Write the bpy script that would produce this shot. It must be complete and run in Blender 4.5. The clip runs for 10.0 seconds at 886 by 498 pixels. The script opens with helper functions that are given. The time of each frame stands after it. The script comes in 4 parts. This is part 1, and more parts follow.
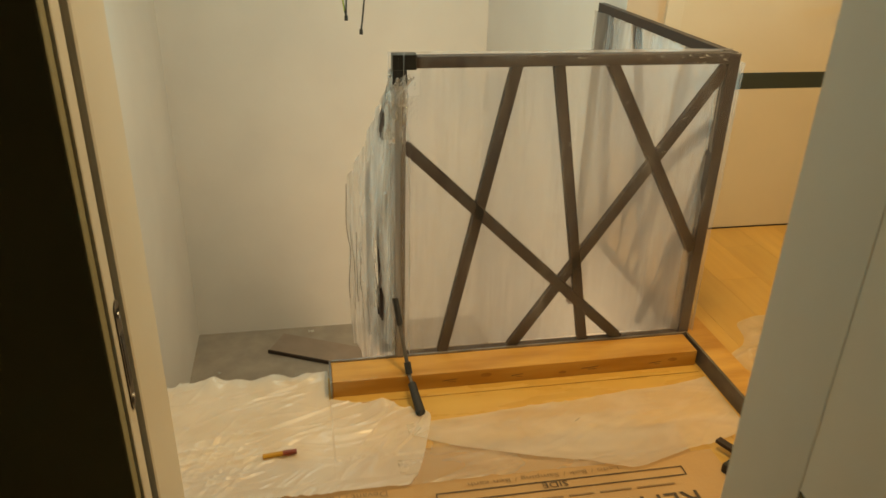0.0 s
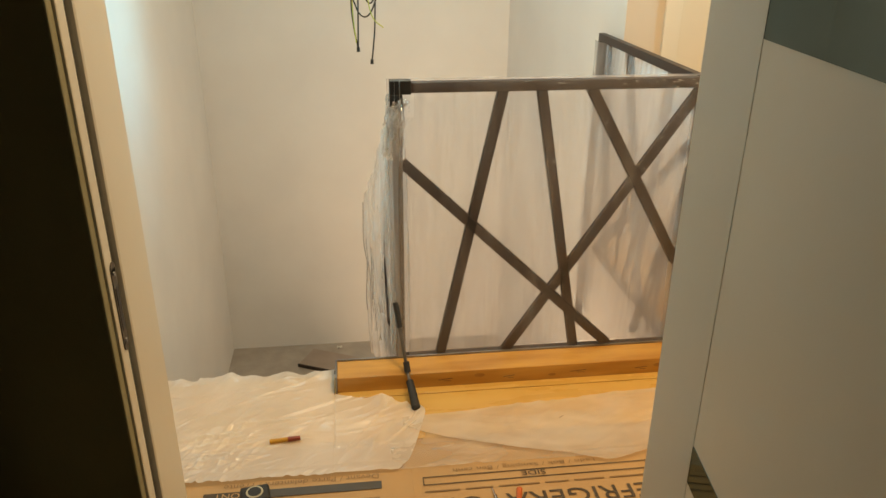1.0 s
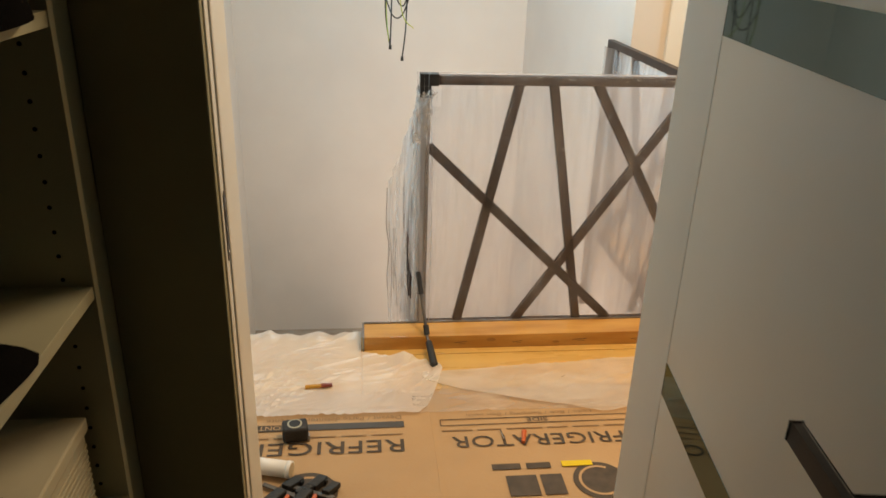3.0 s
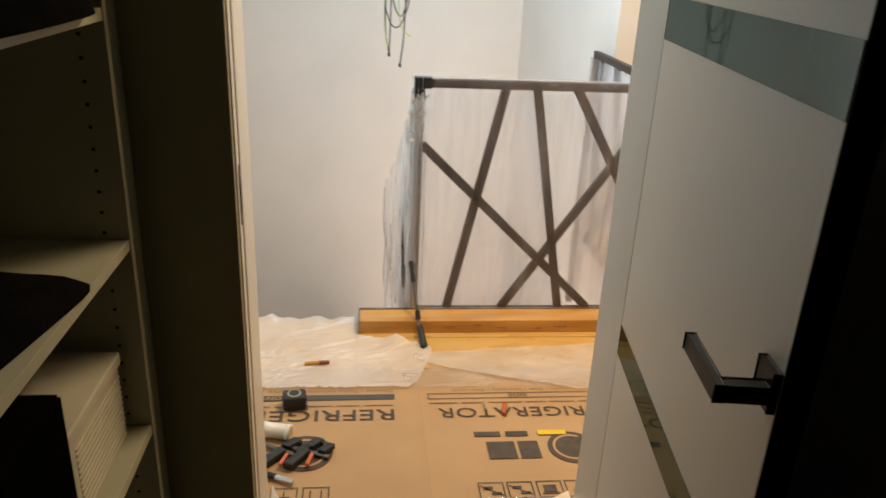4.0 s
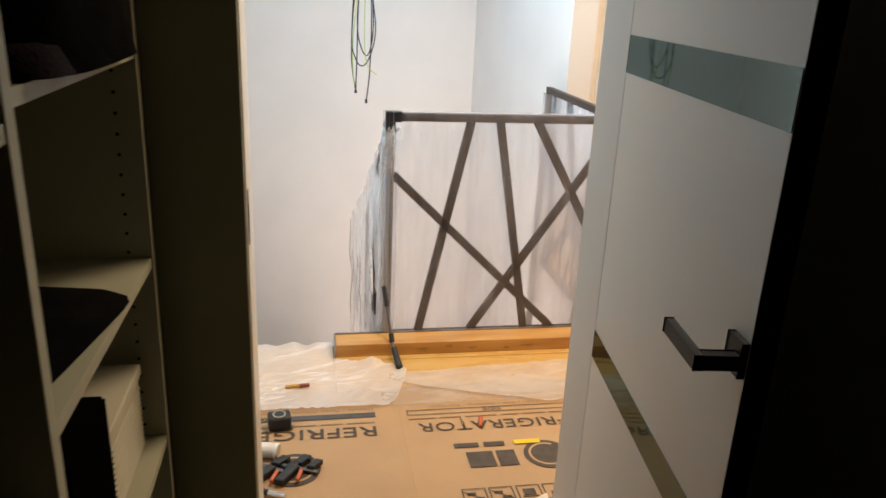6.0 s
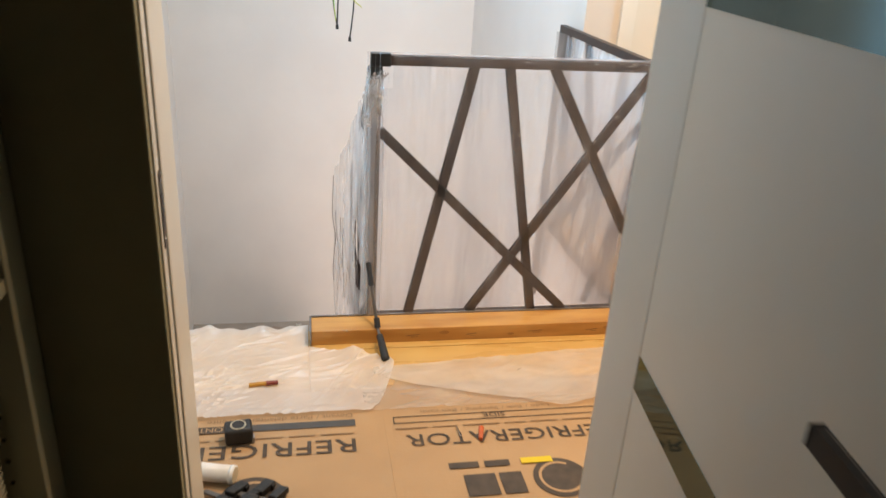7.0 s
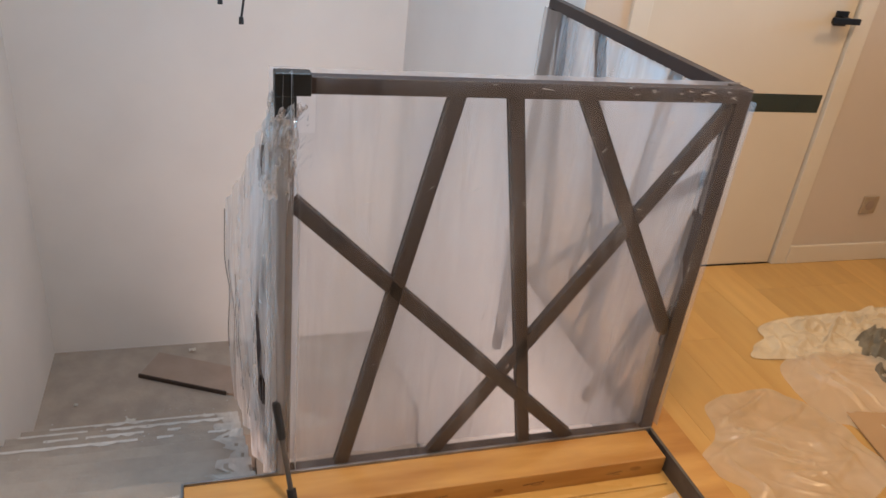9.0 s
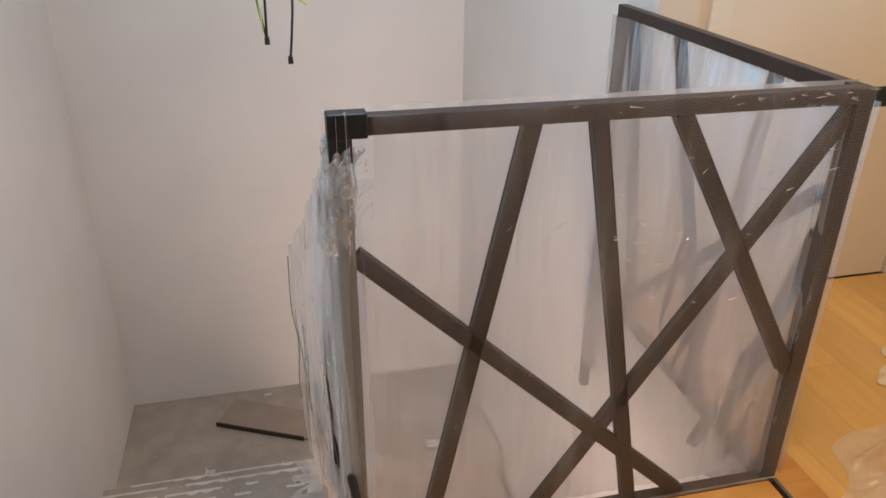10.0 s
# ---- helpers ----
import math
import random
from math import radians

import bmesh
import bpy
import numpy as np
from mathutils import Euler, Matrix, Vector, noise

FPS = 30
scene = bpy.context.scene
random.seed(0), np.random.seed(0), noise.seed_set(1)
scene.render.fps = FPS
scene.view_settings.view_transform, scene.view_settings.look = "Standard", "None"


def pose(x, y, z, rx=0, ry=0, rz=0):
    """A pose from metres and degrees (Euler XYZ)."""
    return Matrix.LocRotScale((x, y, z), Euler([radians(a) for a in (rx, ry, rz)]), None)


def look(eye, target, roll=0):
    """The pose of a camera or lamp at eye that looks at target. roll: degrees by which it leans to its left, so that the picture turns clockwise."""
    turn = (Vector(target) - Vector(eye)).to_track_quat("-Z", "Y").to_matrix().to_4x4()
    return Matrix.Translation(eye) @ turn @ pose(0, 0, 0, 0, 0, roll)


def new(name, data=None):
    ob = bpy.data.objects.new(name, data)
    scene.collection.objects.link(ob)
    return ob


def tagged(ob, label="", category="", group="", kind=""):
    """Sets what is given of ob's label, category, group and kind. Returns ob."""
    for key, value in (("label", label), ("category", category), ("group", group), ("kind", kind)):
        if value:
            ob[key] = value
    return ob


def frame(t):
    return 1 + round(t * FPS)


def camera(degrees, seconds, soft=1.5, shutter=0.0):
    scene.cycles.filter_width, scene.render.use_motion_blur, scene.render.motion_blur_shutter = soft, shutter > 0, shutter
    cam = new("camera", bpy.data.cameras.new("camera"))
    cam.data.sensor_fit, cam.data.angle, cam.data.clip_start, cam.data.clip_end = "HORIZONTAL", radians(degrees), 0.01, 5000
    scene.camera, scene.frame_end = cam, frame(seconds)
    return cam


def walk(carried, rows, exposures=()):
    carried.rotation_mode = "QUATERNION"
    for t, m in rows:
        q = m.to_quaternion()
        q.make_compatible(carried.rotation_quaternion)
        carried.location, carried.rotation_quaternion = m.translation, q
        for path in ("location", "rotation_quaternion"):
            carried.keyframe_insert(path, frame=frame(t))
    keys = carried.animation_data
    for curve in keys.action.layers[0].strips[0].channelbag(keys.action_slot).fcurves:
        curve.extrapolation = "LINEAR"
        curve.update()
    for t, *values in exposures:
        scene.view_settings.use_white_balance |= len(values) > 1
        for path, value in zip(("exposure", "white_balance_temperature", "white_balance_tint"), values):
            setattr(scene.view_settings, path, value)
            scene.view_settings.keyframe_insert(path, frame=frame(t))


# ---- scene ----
cam = camera(61.3, 10.0, shutter=0.5)
PATH = [
    (0, (0.048, -0.064, 1.453), (0.397, 1.704, 0.586), 1.6),
    (0.5, (0.113, -0.217, 1.472), (0.399, 1.566, 0.614), 2.3),
    (1, (0.173, -0.309, 1.485), (0.406, 1.51, 0.687), 0.4),
    (1.5, (0.169, -0.305, 1.484), (0.425, 1.51, 0.682), 1.0),
    (2, (0.182, -0.364, 1.485), (0.373, 1.445, 0.654), 1.2),
    (2.5, (0.139, -0.506, 1.49), (0.318, 1.324, 0.705), 1.3),
    (3.8, (0.068, -0.833, 1.509), (0.345, 0.991, 0.737), 3.1),
    (4, (0.108, -0.888, 1.5), (0.318, 0.956, 0.756), 2.7),
    (4.5, (0.149, -1.044, 1.488), (0.267, 0.825, 0.787), 2.6),
    (5, (0.091, -1.111, 1.496), (0.239, 0.762, 0.81), 2.3),
    (5.5, (-0.012, -1.116, 1.499), (0.248, 0.758, 0.851), 1.6),
    (5.7, (-0.032, -1.105, 1.503), (0.282, 0.766, 0.869), 2.1),
    (6.8, (0.069, -0.656, 1.462), (0.445, 1.156, 0.701), 3.5),
    (7, (0.071, -0.531, 1.445), (0.436, 1.268, 0.651), 3.7),
    (7.5, (0.055, -0.161, 1.444), (0.531, 1.584, 0.589), 1.3),
    (8, (0.109, 0.122, 1.434), (0.664, 1.812, 0.52), 3.0),
    (8.5, (0.173, 0.392, 1.437), (0.697, 2.095, 0.529), 4.2),
    (9, (0.183, 0.621, 1.422), (0.766, 2.296, 0.496), 6.9),
    (9.5, (0.207, 0.735, 1.418), (0.638, 2.486, 0.553), 1.2),
    (10, (0.215, 0.803, 1.387), (0.625, 2.548, 0.499), 0.4),
]
EXPOSURES = [
    (0.0, -0.46, 14000, 2), (0.5, -0.38, 13000, 5), (1.0, -0.20, 11300, 8), (2.0, -0.13, 9800, 10), (2.5, -0.12, 9200, 11), (4.0, 0.12, 7900, 11),
    (4.5, 0.18, 7600, 12), (5.5, 0.28, 7300, 13), (7.0, 0.24, 7200, 13), (7.5, 0.04, 6900, 16), (8.5, -0.26, 6850, 18),
    (9.5, -0.38, 7300, 18), (10.0, -0.40, 7500, 18),
]
walk(cam, [(t, look(eye, target, roll)) for t, eye, target, roll in PATH], EXPOSURES)

# ---- world and lights ----
world = bpy.data.worlds.new("world")
scene.world = world
world.use_nodes = True
world.node_tree.nodes["Background"].inputs[0].default_value = (0.5, 0.5, 0.5, 1)
world.node_tree.nodes["Background"].inputs[1].default_value = 0.02


def area_lamp(name, at, target, size, watts, color, spread=180):
    data = bpy.data.lights.new(name, "AREA")
    data.shape, data.size, data.energy, data.color = "DISK", size, watts, color
    data.spread = math.radians(spread)
    ob = new(name, data)
    ob.matrix_basis = look(at, target)
    return ob


# cool fill added under the ceiling; no lamp is fitted in the stairwell
area_lamp("stairwell_cool_fill", (0.45, 3.00, 2.54), (0.45, 3.01, 0), 0.5, 23, (0.47, 0.74, 1.0))
area_lamp("landing_lamp", (0.84, 1.50, 2.54), (0.84, 1.51, 0), 0.35, 36, (1.0, 0.825, 0.64))
area_lamp("hall_lamp", (2.5, 1.9, 2.54), (2.5, 1.91, 0), 0.35, 20, (1.0, 0.70, 0.40))
# unseen blue fill, added and aimed to cool the left wall
area_lamp("left_wall_cool_fill", (4.46, 2.05, 1.75), (-0.79, 2.50, 1.45), 0.9, 20, (0.11, 0.54, 1.0), 42)
# unseen warm fill added below the floor to lift the lower back wall
area_lamp("lower_wall_fill", (0.50, 2.22, -0.85), (0.30, 4.8, 0.00), 0.5, 20, (1.0, 0.78, 0.69))


# ---- materials ----
def rgb(c):
    return (*c, 1.0)


def material(name, color, rough=0.5, metal=0.0, color2=None, scale=6.0, stretch=(1, 1, 1), bump=0.0, bump_scale=80.0,
             rough_var=0.1, detail=6.0, per_object=0.0, coat=0.0, ramp=(0.35, 0.7), spec=0.5):
    m = bpy.data.materials.new(name)
    m.use_nodes = True
    nt = m.node_tree
    n, link = nt.nodes, nt.links
    b = n["Principled BSDF"]
    b.inputs["Metallic"].default_value = metal
    b.inputs["Coat Weight"].default_value = coat
    b.inputs["Specular IOR Level"].default_value = spec
    co = n.new("ShaderNodeTexCoord")
    mp = n.new("ShaderNodeMapping")
    mp.inputs["Scale"].default_value = stretch
    link.new(co.outputs["Object"], mp.inputs["Vector"])
    vec = mp.outputs["Vector"]
    if per_object:
        info = n.new("ShaderNodeObjectInfo")
        add = n.new("ShaderNodeVectorMath")
        add.operation = "MULTIPLY_ADD"
        add.inputs[1].default_value = (37, 19, 11)
        link.new(info.outputs["Random"], add.inputs[0])
        link.new(vec, add.inputs[2])
        vec = add.outputs[0]
    big = n.new("ShaderNodeTexNoise")
    big.inputs["Scale"].default_value, big.inputs["Detail"].default_value = scale, detail
    link.new(vec, big.inputs["Vector"])
    ramp_node = n.new("ShaderNodeValToRGB")
    c2 = color2 or tuple(c * 0.82 for c in color)
    ramp_node.color_ramp.elements[0].position, ramp_node.color_ramp.elements[0].color = ramp[0], rgb(c2)
    ramp_node.color_ramp.elements[1].position, ramp_node.color_ramp.elements[1].color = ramp[1], rgb(color)
    link.new(big.outputs["Fac"], ramp_node.inputs["Fac"])
    out = ramp_node.outputs["Color"]
    if per_object:
        hsv = n.new("ShaderNodeHueSaturation")
        mr = n.new("ShaderNodeMapRange")
        mr.inputs["To Min"].default_value, mr.inputs["To Max"].default_value = 1 - per_object, 1 + per_object
        link.new(info.outputs["Random"], mr.inputs["Value"])
        link.new(mr.outputs["Result"], hsv.inputs["Value"])
        link.new(out, hsv.inputs["Color"])
        out = hsv.outputs["Color"]
    link.new(out, b.inputs["Base Color"])
    rr = n.new("ShaderNodeMapRange")
    rr.inputs["To Min"].default_value, rr.inputs["To Max"].default_value = max(0.02, rough - rough_var), min(1, rough + rough_var)
    link.new(big.outputs["Fac"], rr.inputs["Value"])
    link.new(rr.outputs["Result"], b.inputs["Roughness"])
    if bump:
        fine = n.new("ShaderNodeTexNoise")
        fine.inputs["Scale"].default_value, fine.inputs["Detail"].default_value = bump_scale, 4
        link.new(vec, fine.inputs["Vector"])
        bp = n.new("ShaderNodeBump")
        bp.inputs["Strength"].default_value, bp.inputs["Distance"].default_value = bump, 0.01
        link.new(fine.outputs["Fac"], bp.inputs["Height"])
        link.new(bp.outputs["Normal"], b.inputs["Normal"])
    return m


def film_material(name, low, high, gloss, stretch, scale, rough=0.18, tint=(0.9, 0.88, 0.86), bump=0.5, bump_scale=25.0, ramp=(0.4, 0.75), streak=0.0):
    """Thin clear plastic: mostly see-through, milky along its folds, with sharp glints."""
    m = bpy.data.materials.new(name)
    m.use_nodes = True
    nt = m.node_tree
    n, link = nt.nodes, nt.links
    n.remove(n["Principled BSDF"])
    co, mp = n.new("ShaderNodeTexCoord"), n.new("ShaderNodeMapping")
    mp.inputs["Scale"].default_value = stretch
    link.new(co.outputs["Object"], mp.inputs["Vector"])
    t1 = n.new("ShaderNodeTexNoise")
    t1.inputs["Scale"].default_value, t1.inputs["Detail"].default_value = scale, 2.2
    t1.inputs["Distortion"].default_value = 0.6
    link.new(mp.outputs["Vector"], t1.inputs["Vector"])
    mr = n.new("ShaderNodeMapRange")
    mr.inputs["From Min"].default_value, mr.inputs["From Max"].default_value = ramp
    mr.inputs["To Min"].default_value, mr.inputs["To Max"].default_value = low, high
    link.new(t1.outputs["Fac"], mr.inputs["Value"])
    t2 = n.new("ShaderNodeTexNoise")
    t2.inputs["Scale"].default_value, t2.inputs["Detail"].default_value = bump_scale, 3
    link.new(mp.outputs["Vector"], t2.inputs["Vector"])
    bp = n.new("ShaderNodeBump")
    bp.inputs["Strength"].default_value, bp.inputs["Distance"].default_value = bump, 0.02
    link.new(t2.outputs["Fac"], bp.inputs["Height"])
    clear = n.new("ShaderNodeBsdfTransparent")
    clear.inputs[0].default_value = (0.97, 0.97, 0.97, 1)
    milk = n.new("ShaderNodeBsdfDiffuse")
    milk.inputs[0].default_value = rgb(tint)
    trans = n.new("ShaderNodeBsdfTranslucent")
    trans.inputs[0].default_value = rgb(tint)
    mm = n.new("ShaderNodeMixShader")
    mm.inputs[0].default_value = 0.6
    link.new(milk.outputs[0], mm.inputs[1])
    link.new(trans.outputs[0], mm.inputs[2])
    mix = n.new("ShaderNodeMixShader")
    if streak:
        m2 = n.new("ShaderNodeMapping")
        m2.inputs["Scale"].default_value, m2.inputs["Rotation"].default_value = (30, 30, 2.6), (0, 0.16, 0)
        link.new(co.outputs["Object"], m2.inputs["Vector"])
        t3 = n.new("ShaderNodeTexNoise")
        t3.inputs["Scale"].default_value, t3.inputs["Detail"].default_value, t3.inputs["Distortion"].default_value = 1.0, 2.0, 0.5
        link.new(m2.outputs["Vector"], t3.inputs["Vector"])
        r3 = n.new("ShaderNodeMapRange")
        r3.inputs["From Min"].default_value, r3.inputs["From Max"].default_value, r3.inputs["To Max"].default_value = 0.55, 0.78, streak
        link.new(t3.outputs["Fac"], r3.inputs["Value"])
        total = n.new("ShaderNodeMath")
        total.use_clamp = True
        link.new(mr.outputs["Result"], total.inputs[0])
        link.new(r3.outputs["Result"], total.inputs[1])
        link.new(total.outputs[0], mix.inputs[0])
    else:
        link.new(mr.outputs["Result"], mix.inputs[0])
    link.new(clear.outputs[0], mix.inputs[1])
    link.new(mm.outputs[0], mix.inputs[2])
    gl = n.new("ShaderNodeBsdfGlossy")
    gl.inputs["Roughness"].default_value = rough
    link.new(bp.outputs["Normal"], gl.inputs["Normal"])
    last = n.new("ShaderNodeMixShader")
    last.inputs[0].default_value = gloss
    link.new(mix.outputs[0], last.inputs[1])
    link.new(gl.outputs[0], last.inputs[2])
    link.new(last.outputs[0], n["Material Output"].inputs[0])
    return m


def dark_glass(name, tint, share):
    """Back-painted glass: nearly black, with a faint cool mirror image."""
    m = bpy.data.materials.new(name)
    m.use_nodes = True
    n, link = m.node_tree.nodes, m.node_tree.links
    b = n["Principled BSDF"]
    b.inputs["Base Color"].default_value = (0.008, 0.012, 0.012, 1)
    b.inputs["Roughness"].default_value = 0.6
    b.inputs["Specular IOR Level"].default_value = 0.0
    smear = n.new("ShaderNodeTexNoise")
    smear.inputs["Scale"].default_value = 6
    mr = n.new("ShaderNodeMapRange")
    mr.inputs["To Min"].default_value, mr.inputs["To Max"].default_value = 0.015, 0.06
    link.new(smear.outputs["Fac"], mr.inputs["Value"])
    gl = n.new("ShaderNodeBsdfGlossy")
    gl.inputs["Color"].default_value = rgb(tint)
    link.new(mr.outputs["Result"], gl.inputs["Roughness"])
    mix = n.new("ShaderNodeMixShader")
    mix.inputs[0].default_value = share
    link.new(b.outputs[0], mix.inputs[1])
    link.new(gl.outputs[0], mix.inputs[2])
    link.new(mix.outputs[0], n["Material Output"].inputs[0])
    return m


M_WALL = material("white_plaster_paint", (0.80, 0.79, 0.77), 0.75, color2=(0.75, 0.74, 0.725), scale=2.2, bump=0.06, bump_scale=160)
M_WALL_HALL = material("greige_wall_paint", (0.60, 0.53, 0.45), 0.75, color2=(0.565, 0.50, 0.425), scale=2.2, bump=0.06, bump_scale=160)
# brown base holds the shade on casing and filler that face the closet
M_STUB = material("shaded_stub_brown", (0.31, 0.285, 0.18), 0.6, scale=3, bump=0.05, spec=0.2)
# near-black base puts the unlit closet's gloom into the wall colour
M_CLOSET = material("closet_shade_black", (0.010, 0.009, 0.008), 0.7, scale=3, bump=0.05, spec=0.12)
M_CEIL = material("ceiling_paint", (0.8, 0.8, 0.78), 0.85, scale=2)
M_TRIM = material("cream_lacquer", (0.70, 0.655, 0.56), 0.38, color2=(0.66, 0.615, 0.525), scale=3, bump=0.02, bump_scale=60)
M_DOOR = material("white_door_lacquer", (0.68, 0.625, 0.52), 0.42, color2=(0.645, 0.59, 0.49), scale=2.5, bump=0.02, bump_scale=120)
M_BLACK_GLASS = dark_glass("black_glass", (0.74, 0.95, 0.92), 0.145)
M_HANDLE = material("black_handle_paint", (0.009, 0.0085, 0.008), 0.5, scale=20, bump=0.05, bump_scale=300, spec=0.25)
M_STEEL = material("dark_bronze_steel", (0.041, 0.028, 0.0265), 0.45, metal=0.2, color2=(0.027, 0.018, 0.0175), scale=14, bump=0.0, bump_scale=60, stretch=(1, 1, 0.4))
M_BRACKET = material("black_plastic", (0.012, 0.013, 0.014), 0.4, scale=20, bump=0.06, bump_scale=200)
M_EDGE = material("dull_steel_edge", (0.15, 0.13, 0.115), 0.5, metal=0.4, color2=(0.09, 0.08, 0.07), scale=12, bump=0.08)
M_ZINC = material("raw_steel", (0.42, 0.43, 0.45), 0.35, metal=0.85, color2=(0.22, 0.22, 0.23), scale=10, bump=0.05)
M_BEAM = material("pine_beam", (0.63, 0.345, 0.105), 0.42, color2=(0.42, 0.19, 0.045), scale=2.6, stretch=(1.0, 6, 8), bump=0.12, bump_scale=30, coat=0.15)
M_OAK = material("oak_plank", (0.60, 0.365, 0.125), 0.36, color2=(0.53, 0.31, 0.10), scale=2.6, stretch=(9, 1.0, 6), bump=0.06, bump_scale=40, per_object=0.09, coat=0.1)
# unseen closet planks, coloured dark to cut bounced light
M_DARKENED_PLANK = material("darkened_closet_plank", (0.07, 0.045, 0.026), 0.5, color2=(0.05, 0.032, 0.018), scale=2.6, stretch=(9, 1.0, 6), bump=0.06, bump_scale=40, per_object=0.09)
M_SEAL = material("seal_rubber", (0.10, 0.085, 0.065), 0.6)
M_KNOT = material("brown_knot", (0.36, 0.165, 0.045), 0.5, color2=(0.28, 0.12, 0.03), scale=60)
M_PALE = material("pale_pine_strip", (0.64, 0.39, 0.125), 0.28, color2=(0.56, 0.32, 0.095), scale=2, stretch=(1, 6, 6))
M_GAP = material("dark_joint", (0.28, 0.16, 0.06), 0.8)
M_CARTON = material("brown_cardboard", (0.47, 0.29, 0.145), 0.72, color2=(0.42, 0.255, 0.125), scale=4, bump=0.08, bump_scale=120, stretch=(1, 1, 1))
M_INK = material("carton_ink", (0.050, 0.036, 0.026), 0.7, color2=(0.075, 0.052, 0.034), scale=30)
M_INK_LIGHT = material("faded_carton_ink", (0.27, 0.165, 0.085), 0.75, scale=30)
M_INK_GREY = material("grey_carton_ink", (0.075, 0.072, 0.070), 0.7, scale=20)
M_TAPE_CLEAR = film_material("clear_tape", 0.05, 0.15, 0.12, (1, 1, 1), 8)
M_CONCRETE = material("dusty_concrete", (0.45, 0.39, 0.335), 0.85, color2=(0.36, 0.31, 0.265), scale=7, bump=0.3, bump_scale=50)
M_NOSING = material("pale_plaster_edge", (0.74, 0.72, 0.69), 0.8, color2=(0.60, 0.58, 0.55), scale=14, bump=0.3, bump_scale=60)
M_SMEAR = material("pale_plaster_smear", (0.60, 0.58, 0.55), 0.8, color2=(0.46, 0.43, 0.40), scale=12, bump=0.5, bump_scale=50)
M_FOAM = material("white_mounting_foam", (0.72, 0.70, 0.64), 0.8, scale=25, bump=0.6, bump_scale=40)
M_BOARD = material("brown_hardboard", (0.38, 0.295, 0.245), 0.7, color2=(0.32, 0.25, 0.205), scale=9, bump=0.1)
M_DARKWOOD = material("dark_edge", (0.05, 0.032, 0.024), 0.7)
M_WIRE = material("black_cable", (0.012, 0.012, 0.012), 0.4)
M_WIRE_YG = material("yellow_green_cable", (0.62, 0.55, 0.07), 0.45, color2=(0.25, 0.42, 0.08), scale=14)
M_SHELF = material("beige_laminate", (0.38, 0.375, 0.27), 0.5, color2=(0.35, 0.345, 0.248), scale=4, bump=0.02)
M_BLACK_CLOTH = material("black_cloth", (0.008, 0.0075, 0.0075), 0.95, color2=(0.005, 0.005, 0.005), scale=18, bump=0.4, bump_scale=220, spec=0.0)
M_PURPLE_CLOTH = material("dark_plum_cloth", (0.014, 0.006, 0.010), 0.9, scale=15, bump=0.4, bump_scale=180, spec=0.05)
M_GREY_PRINT = material("grey_print", (0.12, 0.115, 0.105), 0.8)
M_WHITE_BOX = material("ivory_carton", (0.48, 0.45, 0.34), 0.6, scale=6)
M_BLACK_BOX = material("black_card", (0.003, 0.003, 0.003), 0.8, spec=0.0)
M_CHROME = material("chrome", (0.75, 0.75, 0.75), 0.12, metal=1.0, rough_var=0.04)
M_SOCKET = material("tan_socket_plastic", (0.42, 0.34, 0.25), 0.4)
M_RUBBER = material("black_rubber", (0.016, 0.016, 0.016), 0.6, scale=30, bump=0.2, bump_scale=150)
M_ORANGE = material("orange_plastic", (0.62, 0.13, 0.035), 0.45, color2=(0.45, 0.09, 0.03), scale=30)
M_YELLOW = material("yellow_plastic", (0.85, 0.60, 0.02), 0.45)
M_WHITE_PLASTIC = material("white_plastic", (0.78, 0.77, 0.74), 0.35)
M_RED = material("dull_red_plastic", (0.23, 0.035, 0.02), 0.4)
M_AMBER = material("amber_plastic", (0.55, 0.27, 0.04), 0.35)
M_CLOTH = material("cream_work_cloth", (0.68, 0.55, 0.36), 0.9, color2=(0.55, 0.44, 0.29), scale=9, bump=0.5, bump_scale=60)
M_RAG = material("grey_green_rag", (0.26, 0.225, 0.16), 0.95, color2=(0.12, 0.105, 0.075), scale=16, bump=0.5, bump_scale=120)
M_FILM = film_material("stretch_film", 0.035, 0.15, 0.035, (5, 5, 1.0), 1.0, rough=0.10, tint=(0.97, 0.93, 0.92), bump=0.8, bump_scale=1.6, ramp=(0.30, 0.72), streak=0.16)
M_FILM_BACK = film_material("milky_stretch_film", 0.30, 0.54, 0.02, (4, 4, 0.8), 1.0, rough=0.20, tint=(0.97, 0.90, 0.885), bump=0.5, bump_scale=1.6, ramp=(0.30, 0.70), streak=0.05)
M_FILM_HAZE = film_material("hazy_stretch_film", 0.28, 0.66, 0.035, (9, 9, 1.2), 1.0, rough=0.14, tint=(0.80, 0.765, 0.745), bump=0.8, bump_scale=2.0, streak=0.14)
M_FILM_BAND = film_material("gathered_stretch_film", 0.18, 0.46, 0.10, (34, 34, 1.2), 1.0, rough=0.14, tint=(0.88, 0.87, 0.88), bump=0.6, bump_scale=3.0, streak=0.35)
M_FILM_FOLD = film_material("folded_stretch_film", 0.28, 0.78, 0.10, (16, 6.0, 1.3), 1.0, rough=0.10, tint=(0.98, 0.97, 0.97), bump=1.0, bump_scale=2.2, ramp=(0.40, 0.66), streak=0.30)
M_SHEET = film_material("plastic_dust_sheet", 0.80, 0.97, 0.06, (1, 1, 1), 5.0, rough=0.30, tint=(0.98, 0.96, 0.94), bump=0.12, bump_scale=14)
M_FILM_WAD = film_material("crumpled_stretch_film", 0.15, 0.60, 0.22, (18, 18, 14), 1.0, rough=0.10, tint=(0.92, 0.90, 0.89), bump=0.6, bump_scale=2.0)
